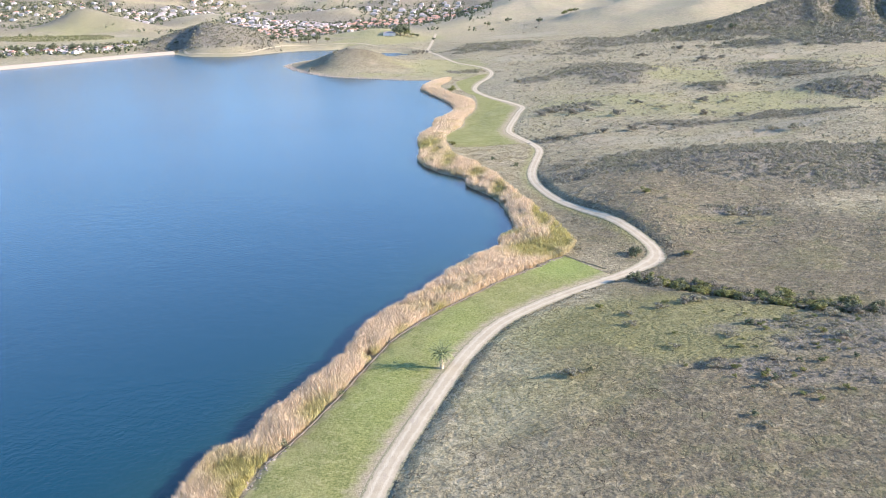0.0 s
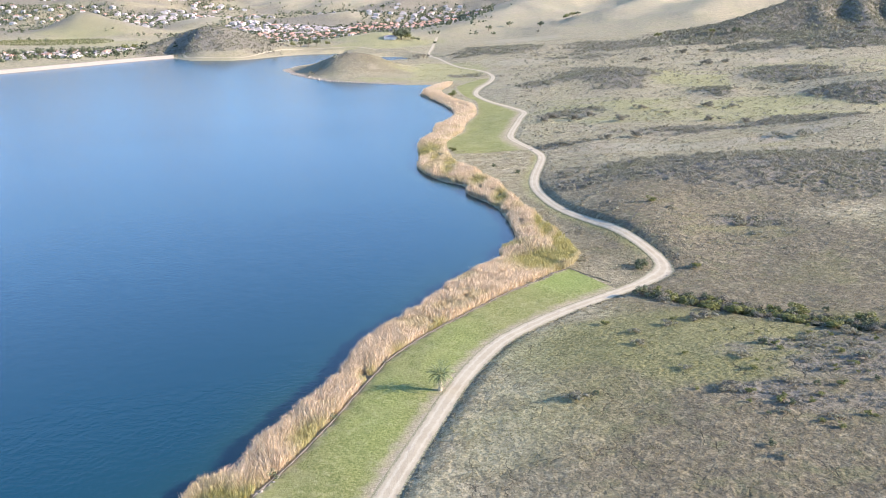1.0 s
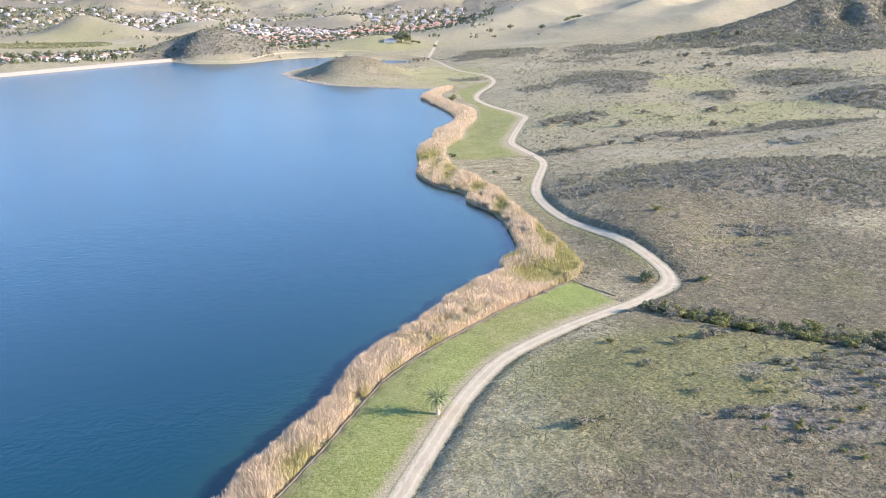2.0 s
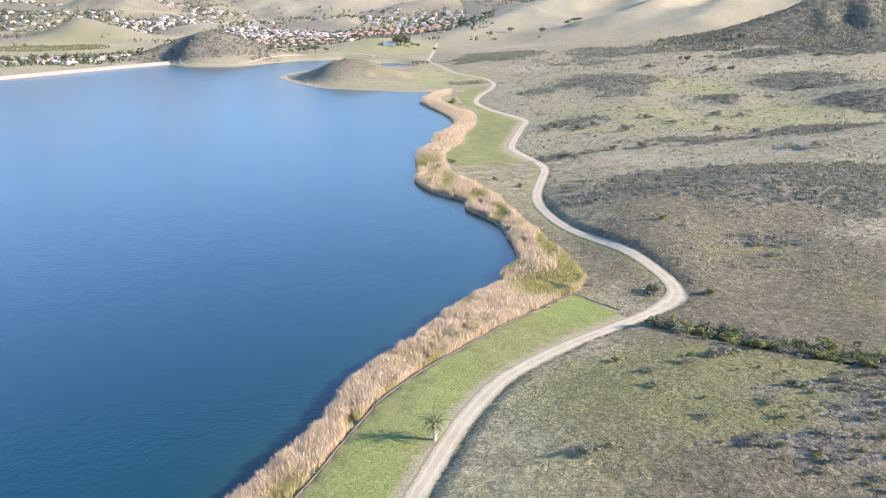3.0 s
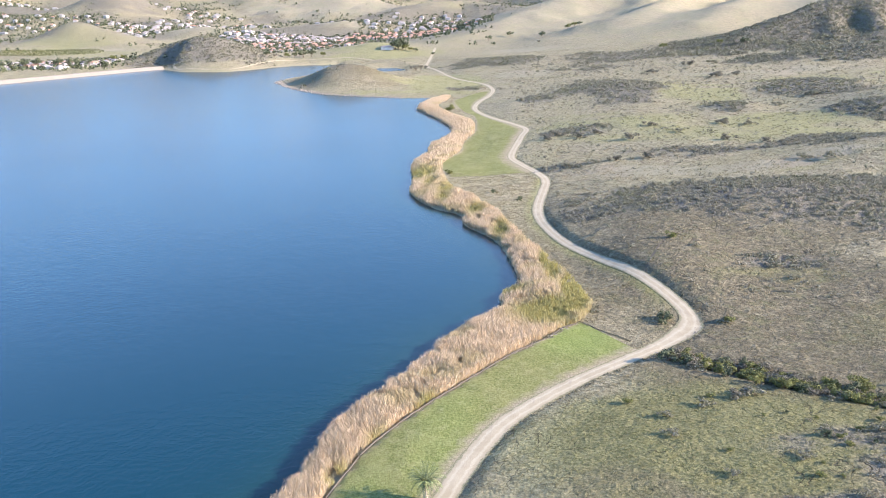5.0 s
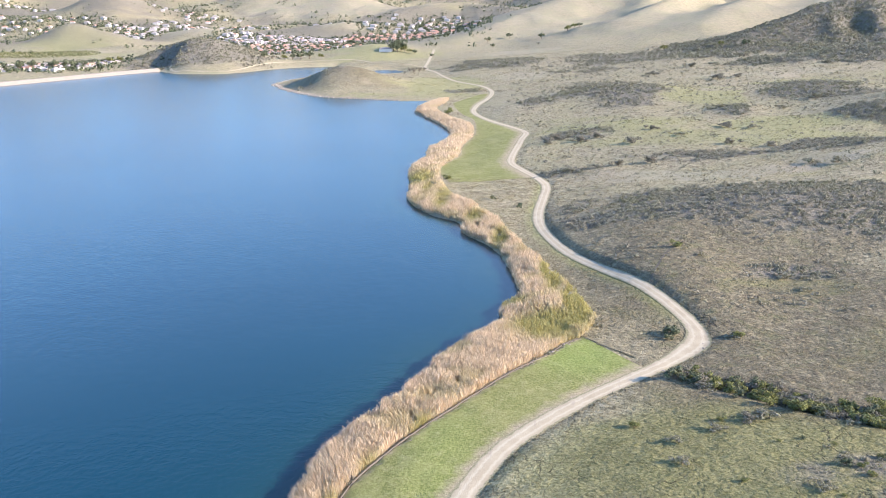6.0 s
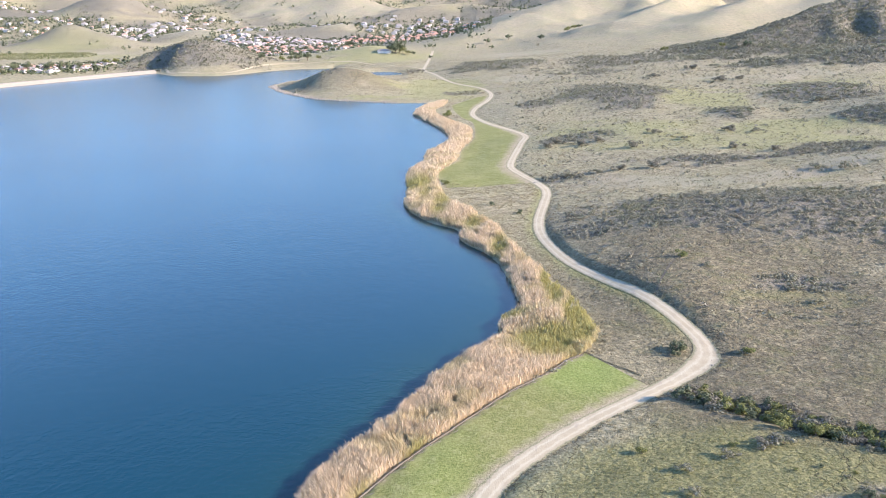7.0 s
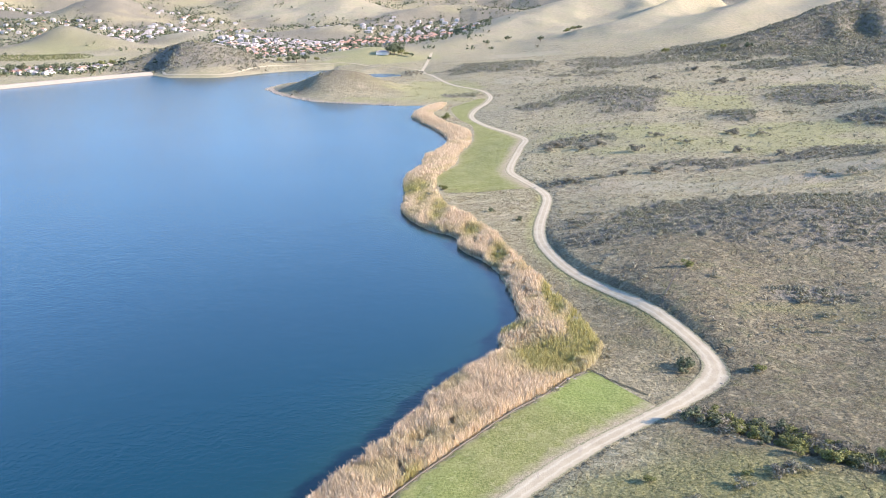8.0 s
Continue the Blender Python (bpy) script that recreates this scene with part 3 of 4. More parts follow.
# a low concrete edging keeps the lawn from the reeds
profile = [(-0.16, -1.6), (-0.12, -0.04), (-0.09, 0.0), (0.08, 0.0), (0.11, -0.04), (0.12, -0.4)]
wl = resampled(wall_line[wall_line[:, 1] > 162], 170)
d = np.gradient(wl, axis=0)
d /= np.linalg.norm(d, axis=1)[:, None]
nrm = np.stack([d[:, 1], -d[:, 0]], -1)
pts = []
for off, up in profile:
    wob = 0.10 * (soft_noise(wl[:, 0], wl[:, 1], 2.2, 77) - 0.5)
    pts.append(np.concatenate([wl + nrm * (off + wob[:, None]), (height_at(wl[:, 0] + 1.5, wl[:, 1] - 0.7) + up + wob)[:, None]], -1))
edging = sheet("lawn_edging", np.stack(pts, 1).reshape(-1, 3), grid_faces(len(wl), len(profile)), KERB, smooth=False)
tagged(edging, "low weathered concrete edging along the reeds", "edging", kind="structure")

# a shaggy low bank closes the lawn towards the stubble field
x = np.concatenate([np.linspace(25.6, 31, 160), np.linspace(31, 39.5, 240)])
y = np.concatenate([np.linspace(320, 313, 160), np.linspace(313, 304, 240)])
lawn_end = (x, y)

# the dam: a pale stone bank and its crest
dam_line = resampled([(-505, 1398), (-514, 1382), (-546, 1322), (-585, 1232), (-639, 1106), (-740, 860), (-900, 400)], 160)
d = np.gradient(dam_line, axis=0)
d /= np.linalg.norm(d, axis=1)[:, None]
nrm = np.stack([d[:, 1], -d[:, 0]], -1)
pts = [np.concatenate([dam_line + nrm * off, np.full((160, 1), up)], -1) for off, up in ((11, -1.0), (5, 3.0), (3.5, 3.9), (-3.5, 3.9), (-6, 2.6), (-14, -1.0))]
dam = sheet("dam", np.stack(pts, 1).reshape(-1, 3), grid_faces(160, 6), RIPRAP, smooth=False)
tagged(dam, "long pale stone dam across the lake", "dam", kind="structure")


# ---- plants in great number ----
def blade_mesh(name, base, lean, tall, wide, turn, material, tone):
    """Slim leaves, one for each base point: a kite of two triangles that bends over at the tip."""
    side = np.stack([np.cos(turn), np.sin(turn), 0 * turn], -1) * wide[:, None] / 2
    up = np.stack([lean[:, 0], lean[:, 1], np.ones(len(base))], -1)
    up /= np.linalg.norm(up, axis=1)[:, None]
    mid = base + up * (0.62 * tall)[:, None]
    tip = base + up * tall[:, None] + np.concatenate([lean * (0.25 * tall)[:, None], (-0.08 * tall)[:, None]], -1)
    verts = np.stack([base - side * 0.5, mid - side, tip, mid + side], 1).reshape(-1, 3)
    faces = np.arange(len(base) * 4).reshape(-1, 4)
    return sheet(name, verts, faces, material, smooth=False, tone=np.repeat(tone, 4))


def clumps(x, y, count, spread):
    """Scatter count points round each of the points."""
    ang, rad = rng.uniform(0, 2 * np.pi, (len(x), count)), spread * np.sqrt(rng.random((len(x), count)))
    return (x[:, None] + rad * np.cos(ang)).ravel(), (y[:, None] + rad * np.sin(ang)).ravel()


OLIVE = [(-42, 187, 5, 9, 1.0), (-33, 222, 3.5, 6, 0.9), (-17, 255, 4, 10, 1.0), (-27, 238, 3, 7, 0.9), (17, 330, 13, 15, 1.3), (27, 350, 5, 24, 1.8), (3, 357, 8, 6, 1.2), (20, 388, 4, 24, 1.8),
         (-56, 160, 6, 8, 0.9), (-50, 155, 5, 12, 1.3), (-48, 575, 10, 22, 1.1), (-30, 520, 5, 25, 1.0), (-12, 478, 5, 12, 0.9), (0, 440, 4, 16, 0.9), (-40, 545, 4, 20, 0.8), (-40, 860, 8, 20, 0.8)]


def reed_bed(y0, y1, tries, each, spread, wide, label):
    x, y = rng.uniform(-90, 35, tries), rng.uniform(y0, y1, tries)
    keep = inside(x, y, REED_RING)
    x, y = x[keep], y[keep]
    shore = line_distance(x, y, LAKE_LINE, True)
    gap = rough_noise(x, y, 5, 15, 3)
    keep = (gap > 0.25) & (shore > 2.2 * step(0.45, 0.75, rough_noise(x, y, 9, 23, 2)))
    x, y, shore = x[keep], y[keep], shore[keep]
    wall_gap = line_distance(x, y, wall_line[::3])
    keep = (wall_gap > 0.7) | (y > 322)
    x, y = x[keep], y[keep]
    olive = np.clip(blobs(x, y, OLIVE) * (0.5 + rough_noise(x, y, 6, 18, 3)), 0, 1)
    olive = np.maximum(olive, 0.35 * step(0.55, 0.75, rough_noise(x, y, 12, 19, 3)))
    tall = (2.5 + 1.5 * rough_noise(x, y, 7, 16, 3)) * (1 - 0.35 * olive)
    bx, by = clumps(x, y, each, spread)
    tall, tone = np.repeat(tall, each), np.repeat(olive, each)
    m = len(bx)
    tall = tall * rng.uniform(0.55, 1.12, m)
    lean = rng.normal(0, 0.13, (m, 2)) + np.array([-0.06, 0.03]) + np.stack([soft_noise(bx, by, 5, 20) - 0.5, soft_noise(bx, by, 5, 21) - 0.5], -1) * 0.3
    base = np.stack([bx, by, np.maximum(height_at(bx, by), -0.4) - 0.05], -1)
    tone = np.clip(tone + rng.normal(0, 0.12, m), 0, 1)
    ob = blade_mesh("reed_bed", base, lean, tall, wide * rng.uniform(0.6, 1.3, m), rng.uniform(0, np.pi, m), REED, tone)
    return tagged(ob, label, "reeds", kind="stuff")


reed_bed(100, 335, 125000, 11, 0.5, 0.10, "dense tall straw-coloured dry reeds along the water")
reed_bed(-100, 100, 16000, 6, 0.6, 0.2, "dry straw reeds along the nearer shore")
reed_bed(335, 540, 42000, 10, 0.7, 0.17, "dry straw reeds mixed with olive rushes in the bay")
reed_bed(540, 1010, 36000, 9, 1.2, 0.28, "distant pale reed belt along the winding shore")


def tufts(name, x, y, tall, wide, each, material, label, tone, spread=0.25, category="grass"):
    bx, by = clumps(x, y, each, spread)
    m = len(bx)
    base = np.stack([bx, by, height_at(bx, by) - 0.03], -1)
    t = np.repeat(tall, each) * rng.uniform(0.6, 1.2, m)
    ob = blade_mesh(name, base, rng.normal(0, 0.45, (m, 2)), t, np.repeat(wide, each) * rng.uniform(0.7, 1.3, m), rng.uniform(0, np.pi, m), material, np.repeat(tone, each))
    return tagged(ob, label, category, kind="stuff")


def on_slope(x, y, gap=3.0):
    return (x > np.interp(y, ROAD_LINE[:, 1], ROAD_LINE[:, 0])) & (line_distance(x, y, ROAD_LINE[::2]) > gap)


x, y = rng.uniform(-25, 150, 62000), rng.uniform(128, 330, 62000)
keep = on_slope(x, y) & (x < 0.62 * (y + 20)) & (rough_noise(x, y, 3.5, 33, 3) > 0.40)
x, y = x[keep], y[keep]
tone = np.clip(cover_of(x, y)[:, 0] * 0.9 + 0.25 * (rough_noise(x, y, 9, 34, 3) - 0.3), 0, 1)
tufts("dry_grass", x, y, 0.14 + 0.26 * rough_noise(x, y, 5, 35, 2), np.full(len(x), 0.14), 4, TUFT, "short dry grass and weeds on the slope", tone)
x, y = rng.uniform(0, 330, 42000), rng.uniform(330, 620, 42000)
keep = on_slope(x, y) & (x < 0.62 * (y + 20)) & (rough_noise(x, y, 6, 36, 3) > 0.42)
x, y = x[keep], y[keep]
tufts("dry_grass", x, y, 0.15 + 0.35 * rough_noise(x, y, 8, 37, 2), np.full(len(x), 0.4), 3, TUFT, "thin dry grass on the farther slope", np.clip(cover_of(x, y)[:, 0], 0, 1), 0.5)
x, y = rng.uniform(-30, 62, 40000), rng.uniform(318, 570, 40000)
keep = ~on_slope(x, y, 0) & (line_distance(x, y, ROAD_LINE[::2]) > 4) & ~inside(x, y, REED_RING) & ~inside(x, y, LAKE_LINE) & (rough_noise(x, y, 4, 38, 3) > 0.4)
x, y = x[keep], y[keep]
tufts("dry_grass", x, y, 0.12 + 0.28 * rough_noise(x, y, 5, 39, 2), np.full(len(x), 0.3), 3, TUFT, "mown stubble field between reeds and road", np.full(len(x), 0.05), 0.35)

# short blades over the lawn and coarse grass on the distant slopes
x, y = rng.uniform(-52, 42, 40000), rng.uniform(128, 318, 40000)
lawn_ring = edge_left.tolist() + resampled(near_road, n).tolist()[::-1]
keep = inside(x, y, lawn_ring[::8]) & (rough_noise(x, y, 2.5, 41, 3) > 0.42)
x, y = x[keep], y[keep]
tufts("lawn_grass", x, y, 0.05 + 0.09 * rough_noise(x, y, 4, 42, 2), np.full(len(x), 0.16), 5, TUFT, "short green and straw-coloured lawn grass", np.clip(0.9 * rough_noise(x, y, 6, 43, 3) + 0.35, 0, 1))
x, y = rng.uniform(-300, 560, 38000), 620 + 900 * rng.random(38000) ** 1.2
keep = (line_distance(x, y, ROAD_LINE[::2]) > 5) & ~inside(x, y, LAKE_LINE) & ~inside(x, y, FIELD + [(20, 1040), (20, 560)]) & (np.abs(x) < 0.66 * y) & (rough_noise(x, y, 12, 44, 3) > 0.42)
x, y = x[keep], y[keep]
tufts("dry_grass", x, y, 0.3 + 0.5 * rough_noise(x, y, 14, 45, 2), np.full(len(x), 0.9), 3, TUFT, "coarse dry grass on the distant slopes", np.clip(cover_of(x, y)[:, 0], 0, 1), 1.0)


def leaf_cloud(x, y, z, wide, tall, count, leaf, material, name, tone):
    """Bushes in number: small leaves set all over a lumpy dome at each place."""
    m = len(x) * count
    ang, lift = rng.uniform(0, 2 * np.pi, m), rng.random(m)
    lump = 0.75 + 0.45 * np.sin(3 * ang + np.repeat(rng.uniform(0, 6, len(x)), count)) * rng.random(m)
    rad = np.sqrt(1 - (0.92 * lift) ** 2) * lump * rng.uniform(0.7, 1.0, m)
    w, t = np.repeat(wide, count), np.repeat(tall, count)
    mid = np.stack([np.repeat(x, count) + rad * w * np.cos(ang), np.repeat(y, count) + rad * w * np.sin(ang), np.repeat(z, count) + lift * t * (0.8 + 0.3 * rng.random(m))], -1)
    size = np.repeat(leaf, count) * rng.uniform(0.6, 1.3, m)
    out = np.stack([rad * np.cos(ang), rad * np.sin(ang), lift], -1) + rng.normal(0, 0.28, (m, 3))
    out /= np.linalg.norm(out, axis=1)[:, None]
    a = np.cross(out, rng.normal(0, 1, (m, 3)))
    a /= np.linalg.norm(a, axis=1)[:, None] + 1e-9
    b = np.cross(a, out)
    b /= np.linalg.norm(b, axis=1)[:, None] + 1e-9
    verts = np.stack([mid - a * size[:, None], mid - b * 0.6 * size[:, None], mid + a * size[:, None], mid + b * 0.6 * size[:, None]], 1)
    return sheet(name, verts.reshape(-1, 3), np.arange(m * 4).reshape(-1, 4), material, smooth=False, tone=np.repeat(np.repeat(tone, count), 4))


def brush(x0, x1, y0, y1, tries, wide, count, leaf, label, least=0.5):
    x, y = rng.uniform(x0, x1, tries), rng.uniform(y0, y1, tries)
    keep = (cover_of(x, y)[:, 1] * (0.4 + 0.9 * rng.random(tries)) > least) & (line_distance(x, y, ROAD_LINE[::2]) > 5) & ~inside(x, y, LAKE_LINE)
    x, y = x[keep], y[keep]
    w = wide * rng.uniform(0.5, 1.3, len(x))
    ob = leaf_cloud(x, y, height_at(x, y) - 0.1, w, w * 0.8, count, w * leaf, SCRUB, "scrub", np.clip(0.5 * rough_noise(x, y, 30, 50, 2) - 0.1 + 0.25 * rng.random(len(x)), 0, 1))
    return tagged(ob, label, "scrub", kind="stuff")


brush(0, 200, 150, 350, 15000, 0.8, 60, 0.17, "low grey-green scrub scattered on the near slope", 0.45)
brush(20, 300, 350, 530, 12000, 1.4, 42, 0.2, "grey sage scrub patches above the road", 0.4)
brush(20, 420, 530, 820, 16000, 1.8, 36, 0.22, "dark scrub patches and hedgerows on the meadows", 0.38)
brush(-120, 600, 820, 1500, 30000, 2.4, 16, 0.3, "distant dark scrub on the rolling slope", 0.38)
brush(220, 900, 1080, 1640, 9000, 3.6, 16, 0.32, "dark chaparral on the ribbed hillside", 0.3)
brush(-640, -100, 1000, 1620, 16000, 2.6, 14, 0.33, "sparse scrub on the hills beyond the water", 0.4)

tufts("bank_grass", lawn_end[0] + rng.normal(0, 0.25, 400), lawn_end[1] + 0.5 + rng.normal(0, 0.25, 400), np.full(400, 0.28), np.full(400, 0.16), 5, SCRUB, "dark rank grass along the lawn's end", np.full(400, 0.2))

# dry weeds along the foot of the road's bank
k = rng.integers(0, len(road_mid) - 1, 2600)
k = k[road_mid[k, 1] < 620]
p = road_right[k] + (road_right[k] - road_mid[k]) * rng.uniform(0.0, 0.55, len(k))[:, None]
tufts("bank_grass", p[:, 0], p[:, 1], 0.25 + 0.45 * rough_noise(p[:, 0], p[:, 1], 6, 95, 3), np.full(len(k), 0.16), 8, SCRUB, "rank dry weeds along the road's bank", np.full(len(k), 0.1), 0.45)

# thinly scattered bushes everywhere on the slope
x, y = rng.uniform(10, 420, 6000), 330 + 1000 * rng.random(6000) ** 1.3
keep = on_slope(x, y, 6) & (x < 0.62 * (y + 20))
x, y = x[keep], y[keep]
w = (0.5 + 1.1 * rng.random(len(x)) ** 3) * (0.8 + y / 900)
tagged(leaf_cloud(x, y, height_at(x, y) - 0.1, w, w * 0.85, 18, w * 0.27, SCRUB, "scrub", 0.4 * rng.random(len(x))), "single small bushes strewn over the slope", "scrub", kind="stuff")


# ---- single things ----
def thing(name, label, category, group=""):
    return tagged(new(name), label, category, group)


def local_cloud(name, wide, tall, count, leaf, material, parent, low=0.0, label="", seed=1, lumps=6):
    """A crown of many small leaves, thicker round a few boughs, with gaps and an uneven outline."""
    r = np.random.default_rng(seed)
    boughs = np.stack([r.normal(0, 0.42, lumps) * wide, r.normal(0, 0.42, lumps) * wide, low + tall * r.uniform(0.3, 0.85, lumps)], -1)
    pick = r.integers(0, lumps, count)
    out = r.normal(0, 1, (count, 3))
    out /= np.linalg.norm(out, axis=1)[:, None]
    mid = boughs[pick] + out * (r.uniform(0.55, 1.0, count) * 0.5)[:, None] * np.array([wide, wide, tall * 0.62])
    mid[:, 2] = np.maximum(mid[:, 2], low + 0.05 * tall * r.random(count))
    face = out + r.normal(0, 0.35, (count, 3))
    a = np.cross(face, r.normal(0, 1, (count, 3)))
    a /= np.linalg.norm(a, axis=1)[:, None]
    b = np.cross(a, face)
    b /= np.linalg.norm(b, axis=1)[:, None]
    size = (leaf * r.uniform(0.6, 1.4, count))[:, None]
    verts = np.stack([mid - a * size, mid - b * 0.55 * size, mid + a * size, mid + b * 0.55 * size], 1).reshape(-1, 3)
    ob = sheet(name, verts, np.arange(count * 4).reshape(-1, 4), material, smooth=False, tone=np.repeat(np.clip(r.normal(0.2, 0.3, count), 0, 1), 4))
    return under(ob, parent, label)


def taper(bm, a, b, ra, rb, sides_count=6):
    a, b = Vector(a), Vector(b)
    turn = (b - a).to_track_quat("Z", "Y").to_matrix()
    rings = []
    for p, r in ((a, ra), (b, rb)):
        rings.append([bm.verts.new(p + turn @ Vector((r * math.cos(k * 2 * math.pi / sides_count), r * math.sin(k * 2 * math.pi / sides_count), 0))) for k in range(sides_count)])
    for k in range(sides_count):
        bm.faces.new((rings[0][k], rings[0][k - 1], rings[1][k - 1], rings[1][k]))
    bm.faces.new(rings[1])


def make_bush(label, wide, tall, count, leaf, material, seed, category="shrub"):
    t = thing("shrub", label, category)
    bm, r = bmesh.new(), random.Random(seed)
    for _ in range(7):
        ang = r.uniform(0, 6.28)
        tip = (math.cos(ang) * wide * 0.6, math.sin(ang) * wide * 0.6, tall * r.uniform(0.5, 0.8))
        mid = (tip[0] * 0.4, tip[1] * 0.4, tip[2] * 0.55)
        taper(bm, (0, 0, -0.2), mid, 0.05 * tall / 2, 0.03 * tall / 2, 5)
        taper(bm, mid, tip, 0.03 * tall / 2, 0.012 * tall / 2, 5)
    part("rootstock", bm, BARK, t)
    local_cloud("crown", wide, tall, count, leaf, material, t, seed=seed)
    return t


def make_tree(label, wide, tall, count, leaf, material, seed, bare=0.25):
    t = thing("tree", label, "tree")
    bm, r = bmesh.new(), random.Random(seed)
    fork = tall * (bare + 0.15)
    taper(bm, (0, 0, -0.3), (0.1, 0, fork), 0.05 * tall, 0.03 * tall, 8)
    part("trunk", bm, BARK, t)
    bm = bmesh.new()
    for _ in range(8):
        ang = r.uniform(0, 6.28)
        tip = (math.cos(ang) * wide * 0.7, math.sin(ang) * wide * 0.7, tall * r.uniform(0.55, 0.95))
        taper(bm, (0.1, 0, fork * r.uniform(0.8, 1)), tip, 0.02 * tall, 0.006 * tall, 5)
    part("limbs", bm, BARK, t)
    local_cloud("crown", wide, tall * (1 - bare), count, leaf, material, t, low=tall * bare, seed=seed, lumps=9)
    return t


def put(ob, x, y, size=1.0, turn=0.0, sink=0.05, tilt=0.0):
    return pose(x, y, float(height_at(x, y)) - sink, tilt, 0, turn) @ Matrix.Scale(size, 4)


def plant(kinds, places, first_used):
    """Set copies of a few kinds of plant at places x, y, size, kind."""
    for x, y, size, k in places:
        m = put(kinds[k], x, y, size, rng.uniform(0, 360))
        if k in first_used:
            copy_thing(kinds[k], m)
        else:
            kinds[k].matrix_basis = m
            first_used.add(k)


# the date palm on the lawn
def frond_mesh(length, droop, seed):
    """A feather leaf: a bowed rib with leaflets down both sides."""
    r, bm = random.Random(seed), bmesh.new()
    spine = []
    for k in range(9):
        f = k / 8
        spine.append(Vector((length * (f - 0.12 * droop * f * f), 0, length * (0.55 * f - droop * f * f))))
    for a, b in zip(spine, spine[1:]):
        taper(bm, a, b, 0.035, 0.022, 4)
    for k in range(1, 27):
        f = k / 27
        i = min(int(f * 8), 7)
        p = spine[i].lerp(spine[i + 1], f * 8 - i)
        reach = 0.74 * math.sin(math.pi * min(1, 0.18 + 0.82 * f)) ** 0.6 + 0.08
        for side in (-1, 1):
            tip = p + Vector((0.35 * reach + 0.1, side * reach, -0.12 * reach + r.uniform(-0.06, 0.06)))
            q = p + Vector((0.2, 0, 0))
            mid = (p + tip) / 2 + Vector((0.05, 0, 0.05))
            vs = [bm.verts.new(v) for v in (p, mid, tip, (q + tip) / 2)]
            bm.faces.new(vs)
    me = bpy.data.meshes.new("frond")
    bm.to_mesh(me)
    bm.free()
    me.materials.append(FROND)
    return me


palm = thing("palm_tree", "short date palm with a pale shaggy trunk on the lawn", "palm tree")
bm = bmesh.new()
rings = [(-0.2, 0.50), (0.25, 0.46), (0.9, 0.42), (1.6, 0.42), (2.2, 0.46), (2.7, 0.52), (3.2, 0.48), (3.5, 0.26)]
lean_x = lambda h: 0.05 * h + 0.02 * h * h
for (h0, r0), (h1, r1) in zip(rings, rings[1:]):
    taper(bm, (lean_x(h0), 0, h0), (lean_x(h1), 0, h1), r0, r1, 12)
part("trunk", bm, THATCH, palm, "pale fibrous palm trunk")
bm = bmesh.new()
pr = random.Random(5)
for k in range(90):
    ang, h = pr.uniform(0, 6.28), pr.uniform(1.5, 3.3)
    a = Vector((lean_x(h) + 0.46 * math.cos(ang), 0.46 * math.sin(ang), h))
    b = a + Vector((0.22 * math.cos(ang), 0.22 * math.sin(ang), -0.35))
    taper(bm, a, b, 0.06, 0.015, 4)
part("leaf_bases", bm, THATCH, palm, "stubs of cut old fronds")
kinds = [frond_mesh(3.8, 0.32, 1), frond_mesh(3.9, 0.6, 2), frond_mesh(3.2, 0.9, 3)]
for k in range(34):
    ob = under(new("frond", kinds[0 if k < 10 else 1 if k < 23 else 2]), palm)
    up = 45 if k < 10 else 18 if k < 23 else -6
    ob.matrix_basis = pose(lean_x(3.3), 0, 3.3) @ pose(0, 0, 0, pr.uniform(-12, 12), -up + pr.uniform(-9, 9), k * 137.5)
palm.matrix_basis = put(palm, -14.1, 213.4, 1.16, 75)

# shrubs in the gully and on the slope
BUSH = [make_bush("leafy green shrub in the gully", 1.3, 1.9, 700, 0.145, GREEN_LEAF, 11),
        make_bush("bushy yellow-green shrub in the gully", 1.6, 1.7, 700, 0.145, GREEN_LEAF, 12),
        make_bush("pale grey twiggy shrub on the slope", 1.6, 1.4, 720, 0.13, GREY_LEAF, 13),
        make_bush("dark low shrub on the slope", 1.5, 1.15, 620, 0.135, SCRUB, 14),
        make_bush("rounded dark green shrub", 1.4, 1.9, 640, 0.145, DARK_LEAF, 15)]
for b in BUSH:
    tagged(b, group="shrubs of the slope")
spots = []
gl = smooth_line(GULLY, 1.0)
for k in range(178):
    p = gl[3 + int(82 * rng.random())]
    off = rng.normal(0, 3.2, 2)
    if line_distance(p[0] + off[0], p[1] + off[1], ROAD) < 8.5:
        continue
    spots.append((p[0] + off[0], p[1] + off[1], rng.uniform(0.85, 1.55), int(rng.choice([0, 0, 1, 1, 2, 2, 3, 4], 1)[0])))
